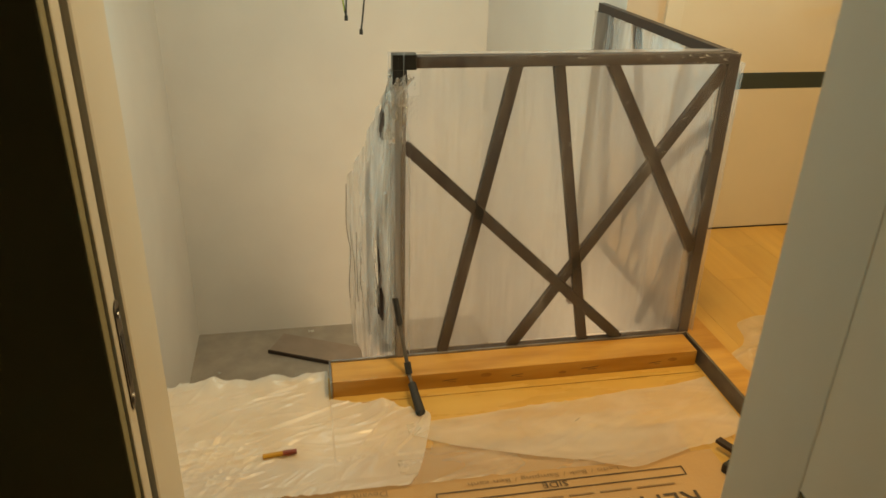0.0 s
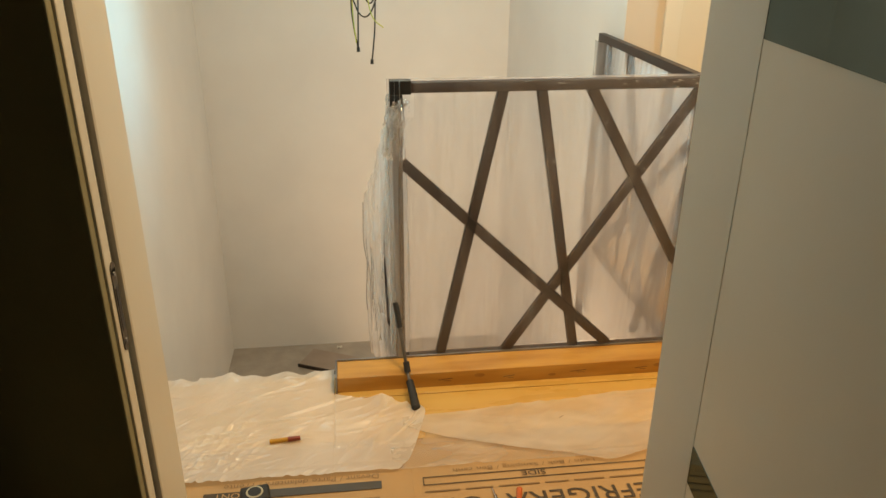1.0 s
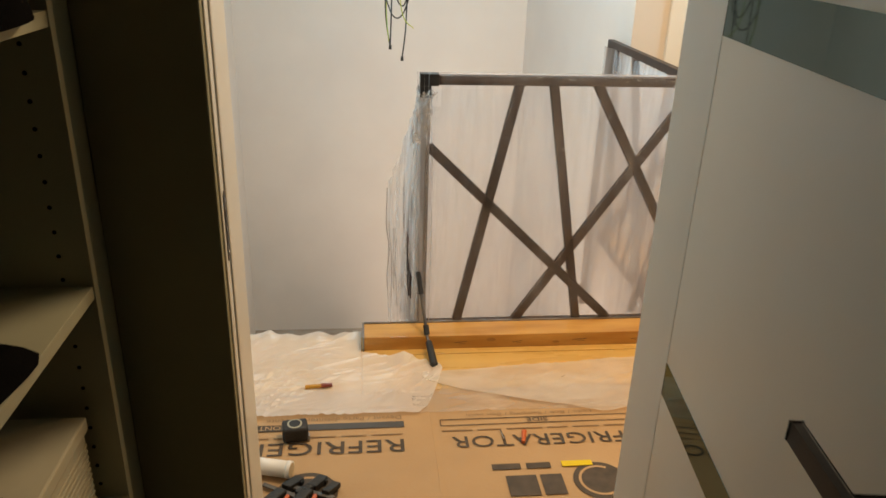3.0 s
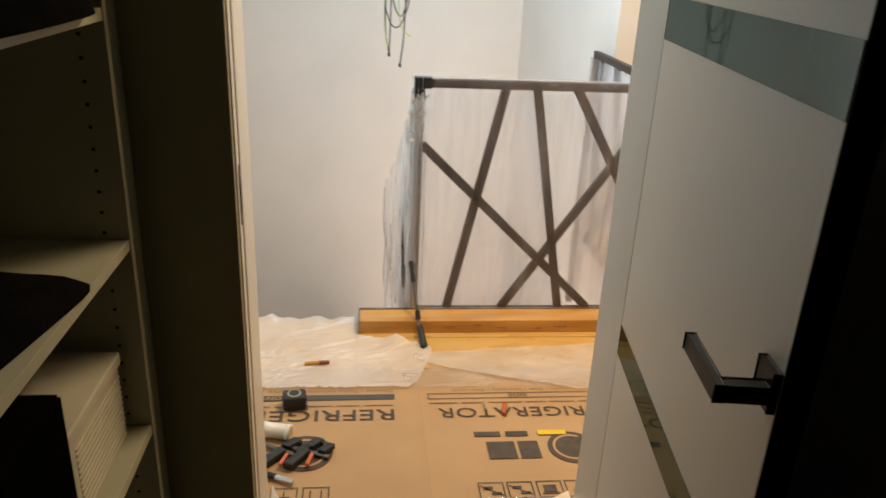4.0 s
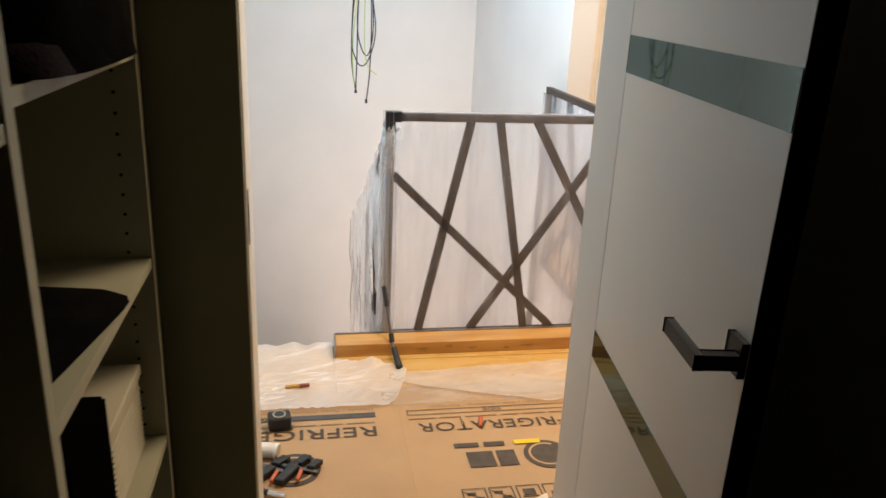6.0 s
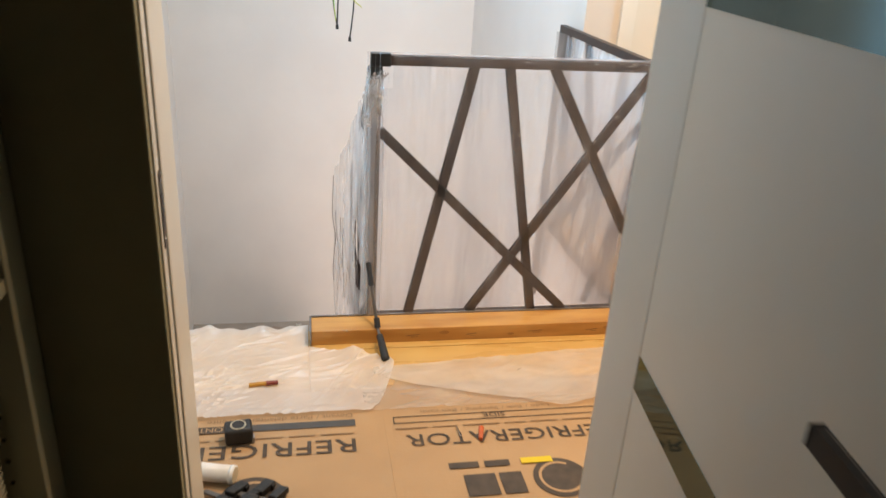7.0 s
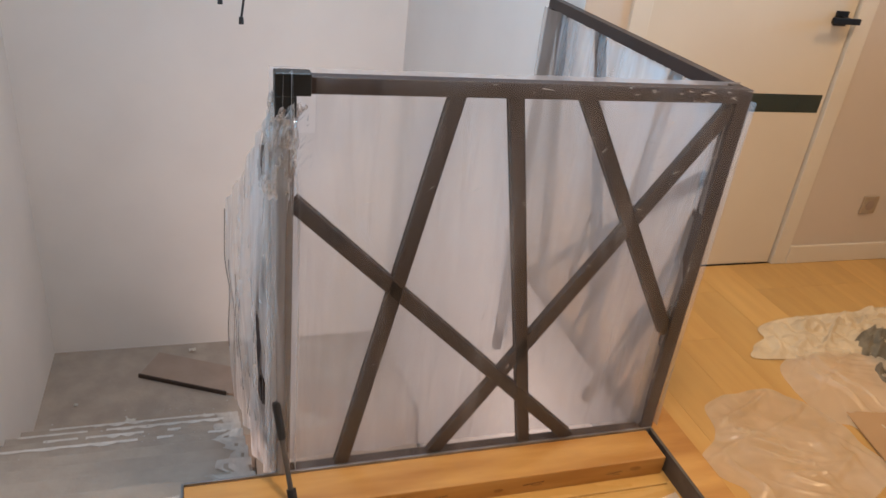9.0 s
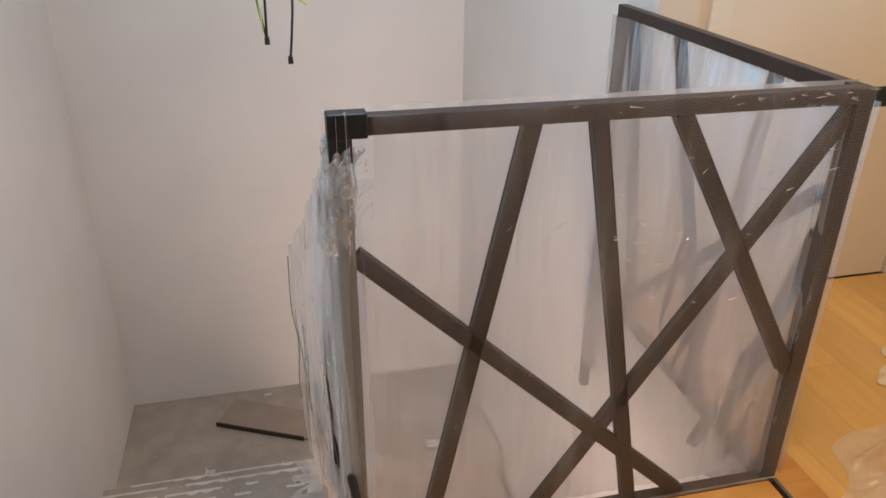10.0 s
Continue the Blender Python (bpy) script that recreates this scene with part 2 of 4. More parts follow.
M_FOLD_LINE = film_material("dark_fold_line", 0.6, 0.9, 0.1, (1, 1, 1), 30, rough=0.2, tint=(0.26, 0.25, 0.245), bump=0.0)
M_BAR_BLUR = film_material("distorted_bar_dark", 0.80, 1.0, 0.06, (30, 30, 6), 1.0, rough=0.2, tint=(0.10, 0.088, 0.086), bump=0.4)
# white glossy rods carry the film's highlights in their own colour
M_GLINT = film_material("film_glint", 0.80, 1.0, 0.62, (1, 1, 1), 20, rough=0.26, tint=(0.97, 0.96, 0.95), bump=0.0)
M_BAG = film_material("clear_bag_film", 0.52, 0.84, 0.05, (1, 1, 1), 6.0, rough=0.25, tint=(0.92, 0.85, 0.70), bump=0.15, bump_scale=14)
M_PACK = film_material("packing_film", 0.62, 0.92, 0.04, (1, 1, 1), 6.0, rough=0.35, tint=(0.93, 0.85, 0.69), bump=0.3, bump_scale=20)
M_COVER = film_material("thin_cover_film", 0.20, 0.42, 0.04, (1, 2, 1), 5.0, rough=0.30, tint=(0.95, 0.92, 0.87), bump=0.3, bump_scale=20)
M_SHEET_THIN = film_material("thin_foam_sheet", 0.55, 0.92, 0.025, (1, 2, 1), 4.0, rough=0.35, tint=(0.92, 0.88, 0.82), bump=0.3, bump_scale=30)

# ---- builders ----
OFFSET = {}


def empty(name, at, label, category, group="", kind=""):
    ob = new(name)
    ob.empty_display_size = 0.1
    ob.location = at
    OFFSET[ob.name] = Vector(at)
    return tagged(ob, label, category, group, kind)


def part(name, bm, mat, parent=None, label="", smooth=False):
    """Links a bmesh, in world coordinates, as one mesh object under a thing or a part."""
    me = bpy.data.meshes.new(name)
    bmesh.ops.recalc_face_normals(bm, faces=bm.faces[:])
    bm.to_mesh(me)
    bm.free()
    me.materials.append(mat)
    if smooth:
        me.shade_smooth()
    ob = new(name, me)
    if parent is not None:
        ob.parent = parent
        if parent.name in OFFSET:
            ob.matrix_parent_inverse = Matrix.Translation(-OFFSET[parent.name])
    if label:
        tagged(ob, label)
    return ob


def structure(name, bm, mat, label, category):
    return tagged(part(name, bm, mat), label, category, kind="structure")


def add_box(bm, x0, x1, y0, y1, z0, z1, bevel=0.0, m=None):
    made = bmesh.ops.create_cube(bm, size=1.0)["verts"]
    for v in made:
        v.co = Vector(((x0 + x1) / 2 + v.co.x * (x1 - x0), (y0 + y1) / 2 + v.co.y * (y1 - y0), (z0 + z1) / 2 + v.co.z * (z1 - z0)))
        if m is not None:
            v.co = m @ v.co
    if bevel:
        edges = list({e for v in made for e in v.link_edges})
        bmesh.ops.bevel(bm, geom=edges, offset=bevel, segments=2, affect="EDGES", profile=0.6)
    return bm


def box(x0, x1, y0, y1, z0, z1, bevel=0.0, m=None):
    return add_box(bmesh.new(), x0, x1, y0, y1, z0, z1, bevel, m)


def bar(p, q, wide, deep, flat, bevel=0.002):
    """A rectangular tube from p to q; wide across, deep along the direction flat."""
    p, q, flat = Vector(p), Vector(q), Vector(flat).normalized()
    way = (q - p).normalized()
    side = way.cross(flat).normalized()
    m = Matrix((side, flat, way)).transposed().to_4x4()
    m.translation = (p + q) / 2
    h = (q - p).length / 2
    return box(-wide / 2, wide / 2, -deep / 2, deep / 2, -h, h, bevel, m)


def add_rod(bm, p, q, r0, r1=None, seg=14):
    p, q = Vector(p), Vector(q)
    m = (q - p).to_track_quat("Z", "Y").to_matrix().to_4x4()
    m.translation = (p + q) / 2
    bmesh.ops.create_cone(bm, cap_ends=True, segments=seg, radius1=r0, radius2=r0 if r1 is None else r1, depth=(q - p).length, matrix=m)
    return bm


def rod(p, q, r0, r1=None, seg=14):
    return add_rod(bmesh.new(), p, q, r0, r1, seg)


def tube(points, r, seg=6, steps=8):
    """A round cable along a smooth line through the points."""
    pts = [Vector(p) for p in points]
    line = []
    for i in range(len(pts) - 1):
        p0, p1, p2, p3 = pts[max(i - 1, 0)], pts[i], pts[i + 1], pts[min(i + 2, len(pts) - 1)]
        for k in range(steps):
            t = k / steps
            line.append(0.5 * ((2 * p1) + (p2 - p0) * t + (2 * p0 - 5 * p1 + 4 * p2 - p3) * t * t + (3 * p1 - p0 - 3 * p2 + p3) * t ** 3))
    line.append(pts[-1])
    bm = bmesh.new()
    rings = []
    for i, c in enumerate(line):
        way = (line[min(i + 1, len(line) - 1)] - line[max(i - 1, 0)]).normalized()
        u = way.cross(Vector((0.3, 0.9, 0.1))).normalized()
        w = way.cross(u)
        rings.append([bm.verts.new(c + r * (math.cos(a) * u + math.sin(a) * w)) for a in (2 * math.pi * k / seg for k in range(seg))])
    for a, b in zip(rings, rings[1:]):
        for k in range(seg):
            bm.faces.new((a[k], a[(k + 1) % seg], b[(k + 1) % seg], b[k]))
    bm.faces.new(rings[0])
    bm.faces.new(rings[-1])
    return bm


def grid(nx, ny, place, keep=None):
    """A sheet: place(u, v) gives a point for u, v from 0 to 1; keep(u, v) cuts its outline."""
    bm = bmesh.new()
    vs = {}
    for i in range(nx + 1):
        for j in range(ny + 1):
            if keep is None or keep(i / nx, j / ny):
                vs[i, j] = bm.verts.new(place(i / nx, j / ny))
    for i in range(nx):
        for j in range(ny):
            q = [vs.get(k) for k in ((i, j), (i + 1, j), (i + 1, j + 1), (i, j + 1))]
            if all(q):
                bm.faces.new(q)
    return bm


def fold(x, y, seed=0.0, ridge=True):
    n = noise.noise(Vector((x, y, seed)))
    return 1 - abs(n) * 2 if ridge else n


def lettering(text, width, height, m, mat, parent, name="printed_text"):
    """Raised flat print in the built-in font, width by height metres, on the pose m with its lower left corner at the origin."""
    cu = bpy.data.curves.new(name, "FONT")
    cu.body, cu.resolution_u = text, 3
    tmp = bpy.data.objects.new(name, cu)
    scene.collection.objects.link(tmp)
    bpy.context.view_layer.update()
    me = bpy.data.meshes.new_from_object(tmp.evaluated_get(bpy.context.evaluated_depsgraph_get()))
    bpy.data.objects.remove(tmp)
    xs, ys = [v.co.x for v in me.vertices], [v.co.y for v in me.vertices]
    x0, y0, sx, sy = min(xs), min(ys), width / (max(xs) - min(xs)), height / (max(ys) - min(ys))
    for v in me.vertices:
        v.co = m @ Vector(((v.co.x - x0) * sx, (v.co.y - y0) * sy, 0))
    me.materials.clear()
    me.materials.append(mat)
    ob = new(name, me)
    ob.parent = parent
    if parent.name in OFFSET:
        ob.matrix_parent_inverse = Matrix.Translation(-OFFSET[parent.name])
    return ob


# ---- the setting ----
LEFT, BACK, TOP = -0.79, 4.85, 2.60
STAIR_Y, EDGE_X, HALL_Y = 2.0, 1.36, 2.95
RISE, GOING, STEPS = 1.545 / 9, 0.241, 9
LAND = -1.545

structure("wall_left", box(LEFT - 0.15, LEFT, 0.80, BACK + 0.15, -3.2, TOP), M_WALL, "white plastered wall beside the stair flight", "wall")
structure("wall_back", box(LEFT, 1.6, BACK, BACK + 0.15, -3.2, TOP), M_WALL, "plain white wall behind the stair landing", "wall")
bm = box(0, 1, 0, 1, -3.2, TOP)
for v in bm.verts:
    far_end, outer = v.co.y > 0.5, v.co.x > 0.5
    v.co.x = (1.275 if far_end else 1.385) + (0.14 if outer else 0)
    v.co.y = BACK if far_end else HALL_Y
structure("wall_stair_side", bm, M_WALL, "white wall end beside the stairwell railing", "wall")
bm = bmesh.new()
add_box(bm, 1.525, 1.628, HALL_Y, HALL_Y + 0.14, -0.3, TOP)
add_box(bm, 1.628, 2.515, HALL_Y, HALL_Y + 0.14, 2.07, TOP)
add_box(bm, 2.515, 4.4, HALL_Y, HALL_Y + 0.14, -0.3, TOP)
structure("wall_hall_far", bm, M_WALL_HALL, "warm beige hall wall around the far door", "wall")
bm = box(1.387, 1.527, HALL_Y - 0.003, HALL_Y, 0.0, TOP)
structure("wall_hall_return", bm, M_WALL_HALL, "beige painted end of the stairwell wall", "wall")
# unseen end wall; its opening is added only to house the blue fill
bm = bmesh.new()
add_box(bm, 4.4, 4.55, 0.80, HALL_Y + 0.14, -0.3, 1.0)
add_box(bm, 4.4, 4.55, 0.80, HALL_Y + 0.14, 2.25, TOP)
add_box(bm, 4.4, 4.55, 0.80, 1.30, 1.0, 2.25)
add_box(bm, 4.4, 4.55, 2.50, HALL_Y + 0.14, 1.0, 2.25)
structure("wall_hall_right", bm, M_WALL_HALL, "unseen beige hall end wall, opening added for the cool fill", "wall")
bm = bmesh.new()
add_box(bm, LEFT - 0.15, -0.205, 0.64, 0.80, -0.3, TOP)
add_box(bm, -0.205, 0.765, 0.64, 0.80, 2.10, TOP)
add_box(bm, 0.765, 4.55, 0.64, 0.80, -0.3, TOP)
structure("wall_closet_front", bm, M_WALL, "wall with the doorway between closet and hall", "wall")
structure("wall_closet_left", box(-0.99, -0.88, -2.4, 0.64, 0, TOP), M_CLOSET, "closet side wall behind the shelves, coloured dark for shade", "wall")
structure("wall_closet_right", box(1.75, 1.9, -2.4, 0.64, 0, TOP), M_CLOSET, "closet wall behind the open door, coloured dark for shade", "wall")
structure("wall_closet_rear", box(-0.99, 1.9, -2.55, -2.4, 0, TOP), M_CLOSET, "unseen closet rear wall, coloured dark for shade", "wall")
structure("ceiling", box(-1.1, 4.6, -2.6, BACK + 0.2, TOP, TOP + 0.12), M_CEIL, "plain white ceiling", "ceiling")

# floor slab under the planks, with the stair opening left free
bm = bmesh.new()
add_box(bm, LEFT, EDGE_X, 0.80, STAIR_Y - 0.012, -0.25, -0.014)
add_box(bm, EDGE_X, 4.4, 0.80, HALL_Y, -0.25, -0.014)
add_box(bm, -0.88, 1.75, -2.4, 0.80, -0.25, -0.014)
floor = structure("floor", bm, M_GAP, "honey-coloured oak plank floor", "floor")
structure("stair_opening_trim", box(LEFT, 0.088, STAIR_Y - 0.012, STAIR_Y + 0.004, -0.25, -0.004), M_CONCRETE, "grey concrete edge of the upper floor", "floor edge")
structure("stair_opening_fascia", box(1.352, 1.3595, STAIR_Y, HALL_Y, -0.25, -0.003), M_WALL, "white plastered edge of the hall floor", "floor edge")
structure("wall_under_hall", box(1.36, 1.5, STAIR_Y, HALL_Y, -3.2, -0.25), M_WALL, "white wall below the hall floor", "wall")
structure("wall_under_landing", box(LEFT, 1.5, STAIR_Y - 0.15, STAIR_Y - 0.012, -3.2, -0.25), M_WALL, "white wall below the upper floor", "wall")
structure("floor_lower", box(LEFT, 1.5, STAIR_Y - 0.15, BACK, -3.3, -3.2), M_CONCRETE, "concrete floor of the storey below", "floor")

# stairs: each tread a step of its own
stairs = empty("staircase", (-0.25, 3.0, -1.5), "raw grey concrete staircase with dusty plaster edges", "stairs", kind="structure")
for k in range(1, STEPS):
    y0, y1, z = STAIR_Y + 0.004 + (k - 1) * GOING, STAIR_Y + 0.004 + k * GOING, -k * RISE
    part("step", box(LEFT, 0.27, y0, y1, z - 0.30, z, 0.004), M_CONCRETE, stairs)
    if k >= 5:
        xa, xb = LEFT + (0.02, 0.22, 0.05, 0.13)[k - 5], (0.20, 0.0, 0.20, 0.16)[k - 5]
        part("nosing", grid(90, 2, lambda u, v: (xa + (xb - xa) * u, y1 + 0.003 - 0.024 * v * (0.5 + 0.9 * abs(noise.noise(Vector((u * 9, k, 0))))), z + 0.002 + 0.002 * v * (1 - v)),
                            lambda u, v: noise.noise(Vector((u * 7, k * 3.1, 1))) + 0.2 * noise.noise(Vector((u * 31, k, 4))) > -0.32), M_NOSING, stairs, "broken pale plaster edge")
    part("plaster_smear", grid(22, 12, lambda u, v: (0.268 - (0.10 + 0.09 * noise.noise(Vector((v * 3 + k * 1.3, k, 3))) + 0.03 * noise.noise(Vector((v * 9, k, 5)))) * (1 - u), y0 + (y1 - y0) * v, z + 0.002 + 0.007 * max(0, noise.noise(Vector((u * 4 + k, v * 4, 1))))),
                                lambda u, v: noise.noise(Vector((u * 5 + k, v * 6, 8))) > -0.30 - 0.25 * u), M_SMEAR, stairs, "smeared pale plaster along the tread end", True)
y_land = STAIR_Y + 0.004 + (STEPS - 1) * GOING
part("landing", box(LEFT, 1.30, y_land, BACK, LAND - 0.25, LAND), M_CONCRETE, stairs, "dusty grey concrete landing")
for k in range(1, 6):
    part("step", box(0.36, 1.30, y_land - k * GOING, y_land - (k - 1) * GOING, LAND - k * RISE - 0.3, LAND - k * RISE, 0.004), M_CONCRETE, stairs)

SFX_EDGE = -0.349
# door frame of the closet: rebated jambs and head
frame_1 = empty("door_frame", (0.28, 0.72, 0), "cream lacquered door frame with a rebate", "door frame", kind="structure")
part("jamb", box(-0.205, -0.154, 0.690, 0.826, 0, 2.06, 0.006), M_TRIM, frame_1)
part("rebate", box(-0.205, -0.1505, 0.6205, 0.650, 0, 2.06, 0.003), M_TRIM, frame_1)
part("seal", box(-0.200, -0.163, 0.6505, 0.6895, 0, 2.055, 0.003), M_SEAL, frame_1, "grey-brown rubber seal")
part("casing", box(SFX_EDGE, -0.1535, 0.600, 0.620, 0, 2.12, 0.003), M_STUB, frame_1, "closet-side casing coloured brown for shade")
part("casing", box(-0.262, -0.2055, 0.80, 0.818, 0, 2.12, 0.003), M_TRIM, frame_1)
bm = box(0.712, 0.765, 0.6405, 0.795, 0, 2.06)
for v in bm.verts:
    if v.co.x < 0.73 and v.co.y < 0.7:
        v.co.x = 0.7163
part("jamb", bm, M_TRIM, frame_1)
part("casing", box(0.7655, 0.82, 0.80, 0.818, 0, 2.12, 0.003), M_TRIM, frame_1)
part("head", box(-0.1535, 0.712, 0.642, 0.795, 2.06, 2.10, 0.003), M_TRIM, frame_1)
bm = box(-0.1515, -0.1490, 0.6335, 0.6520, 0.945, 1.060, 0.0005)
for z in (0.945, 1.060):
    add_rod(bm, (-0.1515, 0.64275, z), (-0.1490, 0.64275, z), 0.00925, seg=18)
plate = part("strike_plate", bm, M_EDGE, frame_1, "rounded steel strike plate with a latch slot")
part("latch_slot", box(-0.1496, -0.1484, 0.6375, 0.6490, 0.968, 1.032, 0.0003), M_BRACKET, plate)
for z in (0.951, 1.052):
    part("screw", rod((-0.1492, 0.64275, z), (-0.1478, 0.64275, z), 0.0036, 0.0030, 10), M_ZINC, plate, "grey screw head")

# ---- the open closet door ----
HINGE = Vector((0.7165, 0.639, 0))
LEAF = -97.57
LM = pose(HINGE.x, HINGE.y, 0, 0, 0, LEAF)     # x along the leaf, y to its far side
LW = 0.803
door_1 = empty("door_1", (HINGE.x, HINGE.y, 0), "open white flush door with two black glass strips", "door", kind="structure")
leaf = part("leaf", box(-0.0010, LW, 0.0, 0.040, 0.012, 2.04, 0.0008, LM), M_DOOR, door_1)
for za, zb in ((1.350, 1.433), (0.618, 0.692)):
    part("glass_strip", box(0.002, LW - 0.002, -0.0012, 0.004, za, zb, 0.0005, LM), M_BLACK_GLASS, door_1, "glossy black glass inlay")
part("rosette", box(LW - 0.054, LW - 0.002, -0.010, -0.0003, 0.988, 1.041, 0.002, LM), M_HANDLE, door_1, "square black rosette")
part("lever", box(LW - 0.140, LW - 0.004, -0.077, -0.064, 0.999, 1.021, 0.002, LM), M_HANDLE, door_1, "flat black lever handle")
part("neck", box(LW - 0.026, LW - 0.004, -0.0645, -0.009, 0.9995, 1.0205, 0.002, LM), M_HANDLE, door_1)
# black strip stands in for the shade on the leaf's end face
part("edge_shade", box(LW, LW + 0.0012, 0.0005, 0.0395, 0.013, 2.039, 0.0, LM), M_BLACK_BOX, door_1, "black strip put on the unlit leaf edge")
for z in (0.28, 1.02, 1.78):
    part("hinge", rod(LM @ Vector((-0.004, 0.022, z - 0.045)), LM @ Vector((-0.004, 0.022, z + 0.045)), 0.007), M_ZINC, door_1)

# ---- the far hall door ----
door_2 = empty("door_2", (2.05, HALL_Y, 0), "closed cream flush door with a black strip", "door", kind="structure")
DY = HALL_Y + 0.006
part("leaf", box(1.640, 2.502, DY, DY + 0.04, 0.004, 2.04, 0.0015), M_DOOR, door_2)
for za, zb in ((0.682, 0.754),):
    part("glass_strip", box(1.644, 2.486, DY - 0.0012, DY + 0.003, za, zb, 0.0005), M_BLACK_GLASS, door_2, "black glass inlay")
part("rosette", box(2.415, 2.469, DY - 0.010, DY - 0.0003, 1.020, 1.074, 0.002), M_HANDLE, door_2, "square black rosette")
part("lever", box(2.365, 2.490, DY - 0.056, DY - 0.044, 1.034, 1.056, 0.002), M_HANDLE, door_2, "flat black lever")
part("neck", box(2.433, 2.453, DY - 0.045, DY - 0.009, 1.036, 1.056, 0.002), M_HANDLE, door_2)
for x0, x1 in ((1.560, 1.634), (2.508, 2.580)):
    part("casing", box(x0, x1, HALL_Y - 0.012, HALL_Y + 0.05, 0, 2.12, 0.003), M_TRIM, door_2)
part("casing", box(1.560, 2.580, HALL_Y - 0.012, HALL_Y + 0.05, 2.05, 2.12, 0.003), M_TRIM, door_2)
structure("baseboard", box(2.582, 4.4, HALL_Y - 0.014, HALL_Y, 0, 0.085, 0.004), M_TRIM, "cream painted baseboard", "baseboard")

socket = empty("wall_socket", (2.93, HALL_Y, 0.27), "beige square wall socket beside the door", "socket")
part("plate", box(2.89, 2.97, HALL_Y - 0.010, HALL_Y, 0.235, 0.315, 0.003), M_SOCKET, socket)
bm = rod((2.93, HALL_Y - 0.012, 0.275), (2.93, HALL_Y - 0.0095, 0.275), 0.023, seg=20)
part("well", bm, M_BOARD, socket, "darker round socket well")

# ---- wooden kerb and plank at the stair edge ----
kerb = empty("timber_kerb", (0.7, 1.93, 0), "honey pine timber kerb under the railing", "timber")
part("beam", box(0.092, 1.322, 1.876, 1.984, 0.0, 0.062, 0.003), M_BEAM, kerb)
part("end_cap", box(0.086, 0.0915, 1.873, 1.990, 0.0, 0.066, 0.001), M_ZINC, kerb, "grey sheet-metal end cap")
part("back_plate", box(0.092, 1.34, 1.9845, 1.990, -0.02, 0.068, 0.001), M_ZINC, kerb, "thin grey steel plate along the back")
for x, z, tilt, ln in ((0.44, 0.030, -5, 0.050), (0.67, 0.027, -7, 0.040), (0.91, 0.031, -4, 0.060), (1.15, 0.028, -6, 0.045)):
    part("crack", box(0, ln, -0.0004, 0.0004, -0.0009, 0.0009, 0.0, pose(x, 1.8758, z, 0, tilt, 0)), M_DARKWOOD, kerb, "short dark split in the grain")
    part("crack", box(0, ln * 0.5, -0.0004, 0.0004, -0.0006, 0.0006, 0.0, pose(x + ln * 0.4, 1.8758, z - 0.004, 0, tilt * -0.6, 0)), M_DARKWOOD, kerb, "short dark split in the grain")
for x, z, w in ((0.585, 0.040, 0.011), (0.845, 0.024, 0.008), (1.235, 0.036, 0.010)):
    bm = rod((0, -0.0004, 0), (0, 0.0006, 0), 1.0, seg=14)
    for v in bm.verts:
        v.co = Vector((x + v.co.x * w * 1.7, 1.8758 + v.co.y, z + v.co.z * w * 0.7))
    part("knot", bm, M_KNOT, kerb, "small brown knot")
board = empty("kerb_board", (0.75, 1.84, 0), "flat honey pine board in front of the kerb", "board")
part("board", box(0.095, 1.320, 1.838, 1.8745, 0.0, 0.006, 0.0015), M_PALE, board)
part("board", box(0.095, 1.325, 1.598, 1.8365, 0.0, 0.0035, 0.001), M_PALE, board)

plank = empty("edge_plank", (1.38, 1.76, 0), "pine plank edged with dark steel beside the railing", "plank")
part("timber", box(1.345, 1.432, 1.552, 2.42, 0.0, 0.060, 0.003), M_BEAM, plank)
part("edging", box(1.335, 1.3445, 1.545, 2.0, 0.0, 0.063, 0.001), M_EDGE, plank, "dark steel edge strip")
part("end_plate", box(1.335, 1.436, 1.542, 1.5515, 0.0, 0.063, 0.001), M_EDGE, plank, "dark steel end plate")

# ---- railings ----
W, D = 0.032, 0.030
FY = 2.008


def front_point(x, z):
    return (x, FY, z)


rail_front = empty("railing", (0.81, FY, 0.06), "dark bronze steel railing wrapped in clear film", "railing", "stair railings")
part("top_rail", box(0.302, 1.330, FY - D / 2, FY + D / 2, 1.004, 1.037, 0.002), M_STEEL, rail_front)
part("bottom_rail", box(0.302, 1.330, FY - D / 2, FY + D / 2, 0.034, 0.062, 0.002), M_STEEL, rail_front)
part("post", box(0.304, 0.336, FY - D / 2 + 0.001, FY + D / 2 - 0.001, 0.062, 1.004, 0.002), M_STEEL, rail_front)
part("post", box(1.308, 1.344, FY - D / 2 - 0.001, FY + D / 2 + 0.001, -0.10, 1.036, 0.002), M_STEEL, rail_front)
for a, b in (((0.657, 1.006), (0.462, 0.060)), ((0.782, 1.006), (0.955, 0.060)), ((0.946, 1.006), (1.305, 0.385)),
             ((0.336, 0.777), (1.085, 0.060)), ((0.700, 0.060), (1.308, 0.992))):
    k = 0.0008 * (len(rail_front.children) % 3)
    part("bar", bar(front_point(*a), front_point(*b), W - 0.001 - k, D - 0.008 - 2 * k, (0, 1, 0)), M_STEEL, rail_front)
corner = part("corner_bracket", box(0.298, 0.366, FY - 0.018, FY + 0.018, 1.000, 1.043, 0.003), M_BRACKET, rail_front, "black plastic corner guard")
part("bracket_leg", box(0.2985, 0.339, FY - 0.0178, FY + 0.0178, 0.958, 1.0005, 0.003), M_BRACKET, rail_front, "black plastic corner guard")

SX = 1.326


def side_point(y, z):
    return (SX, y, z)


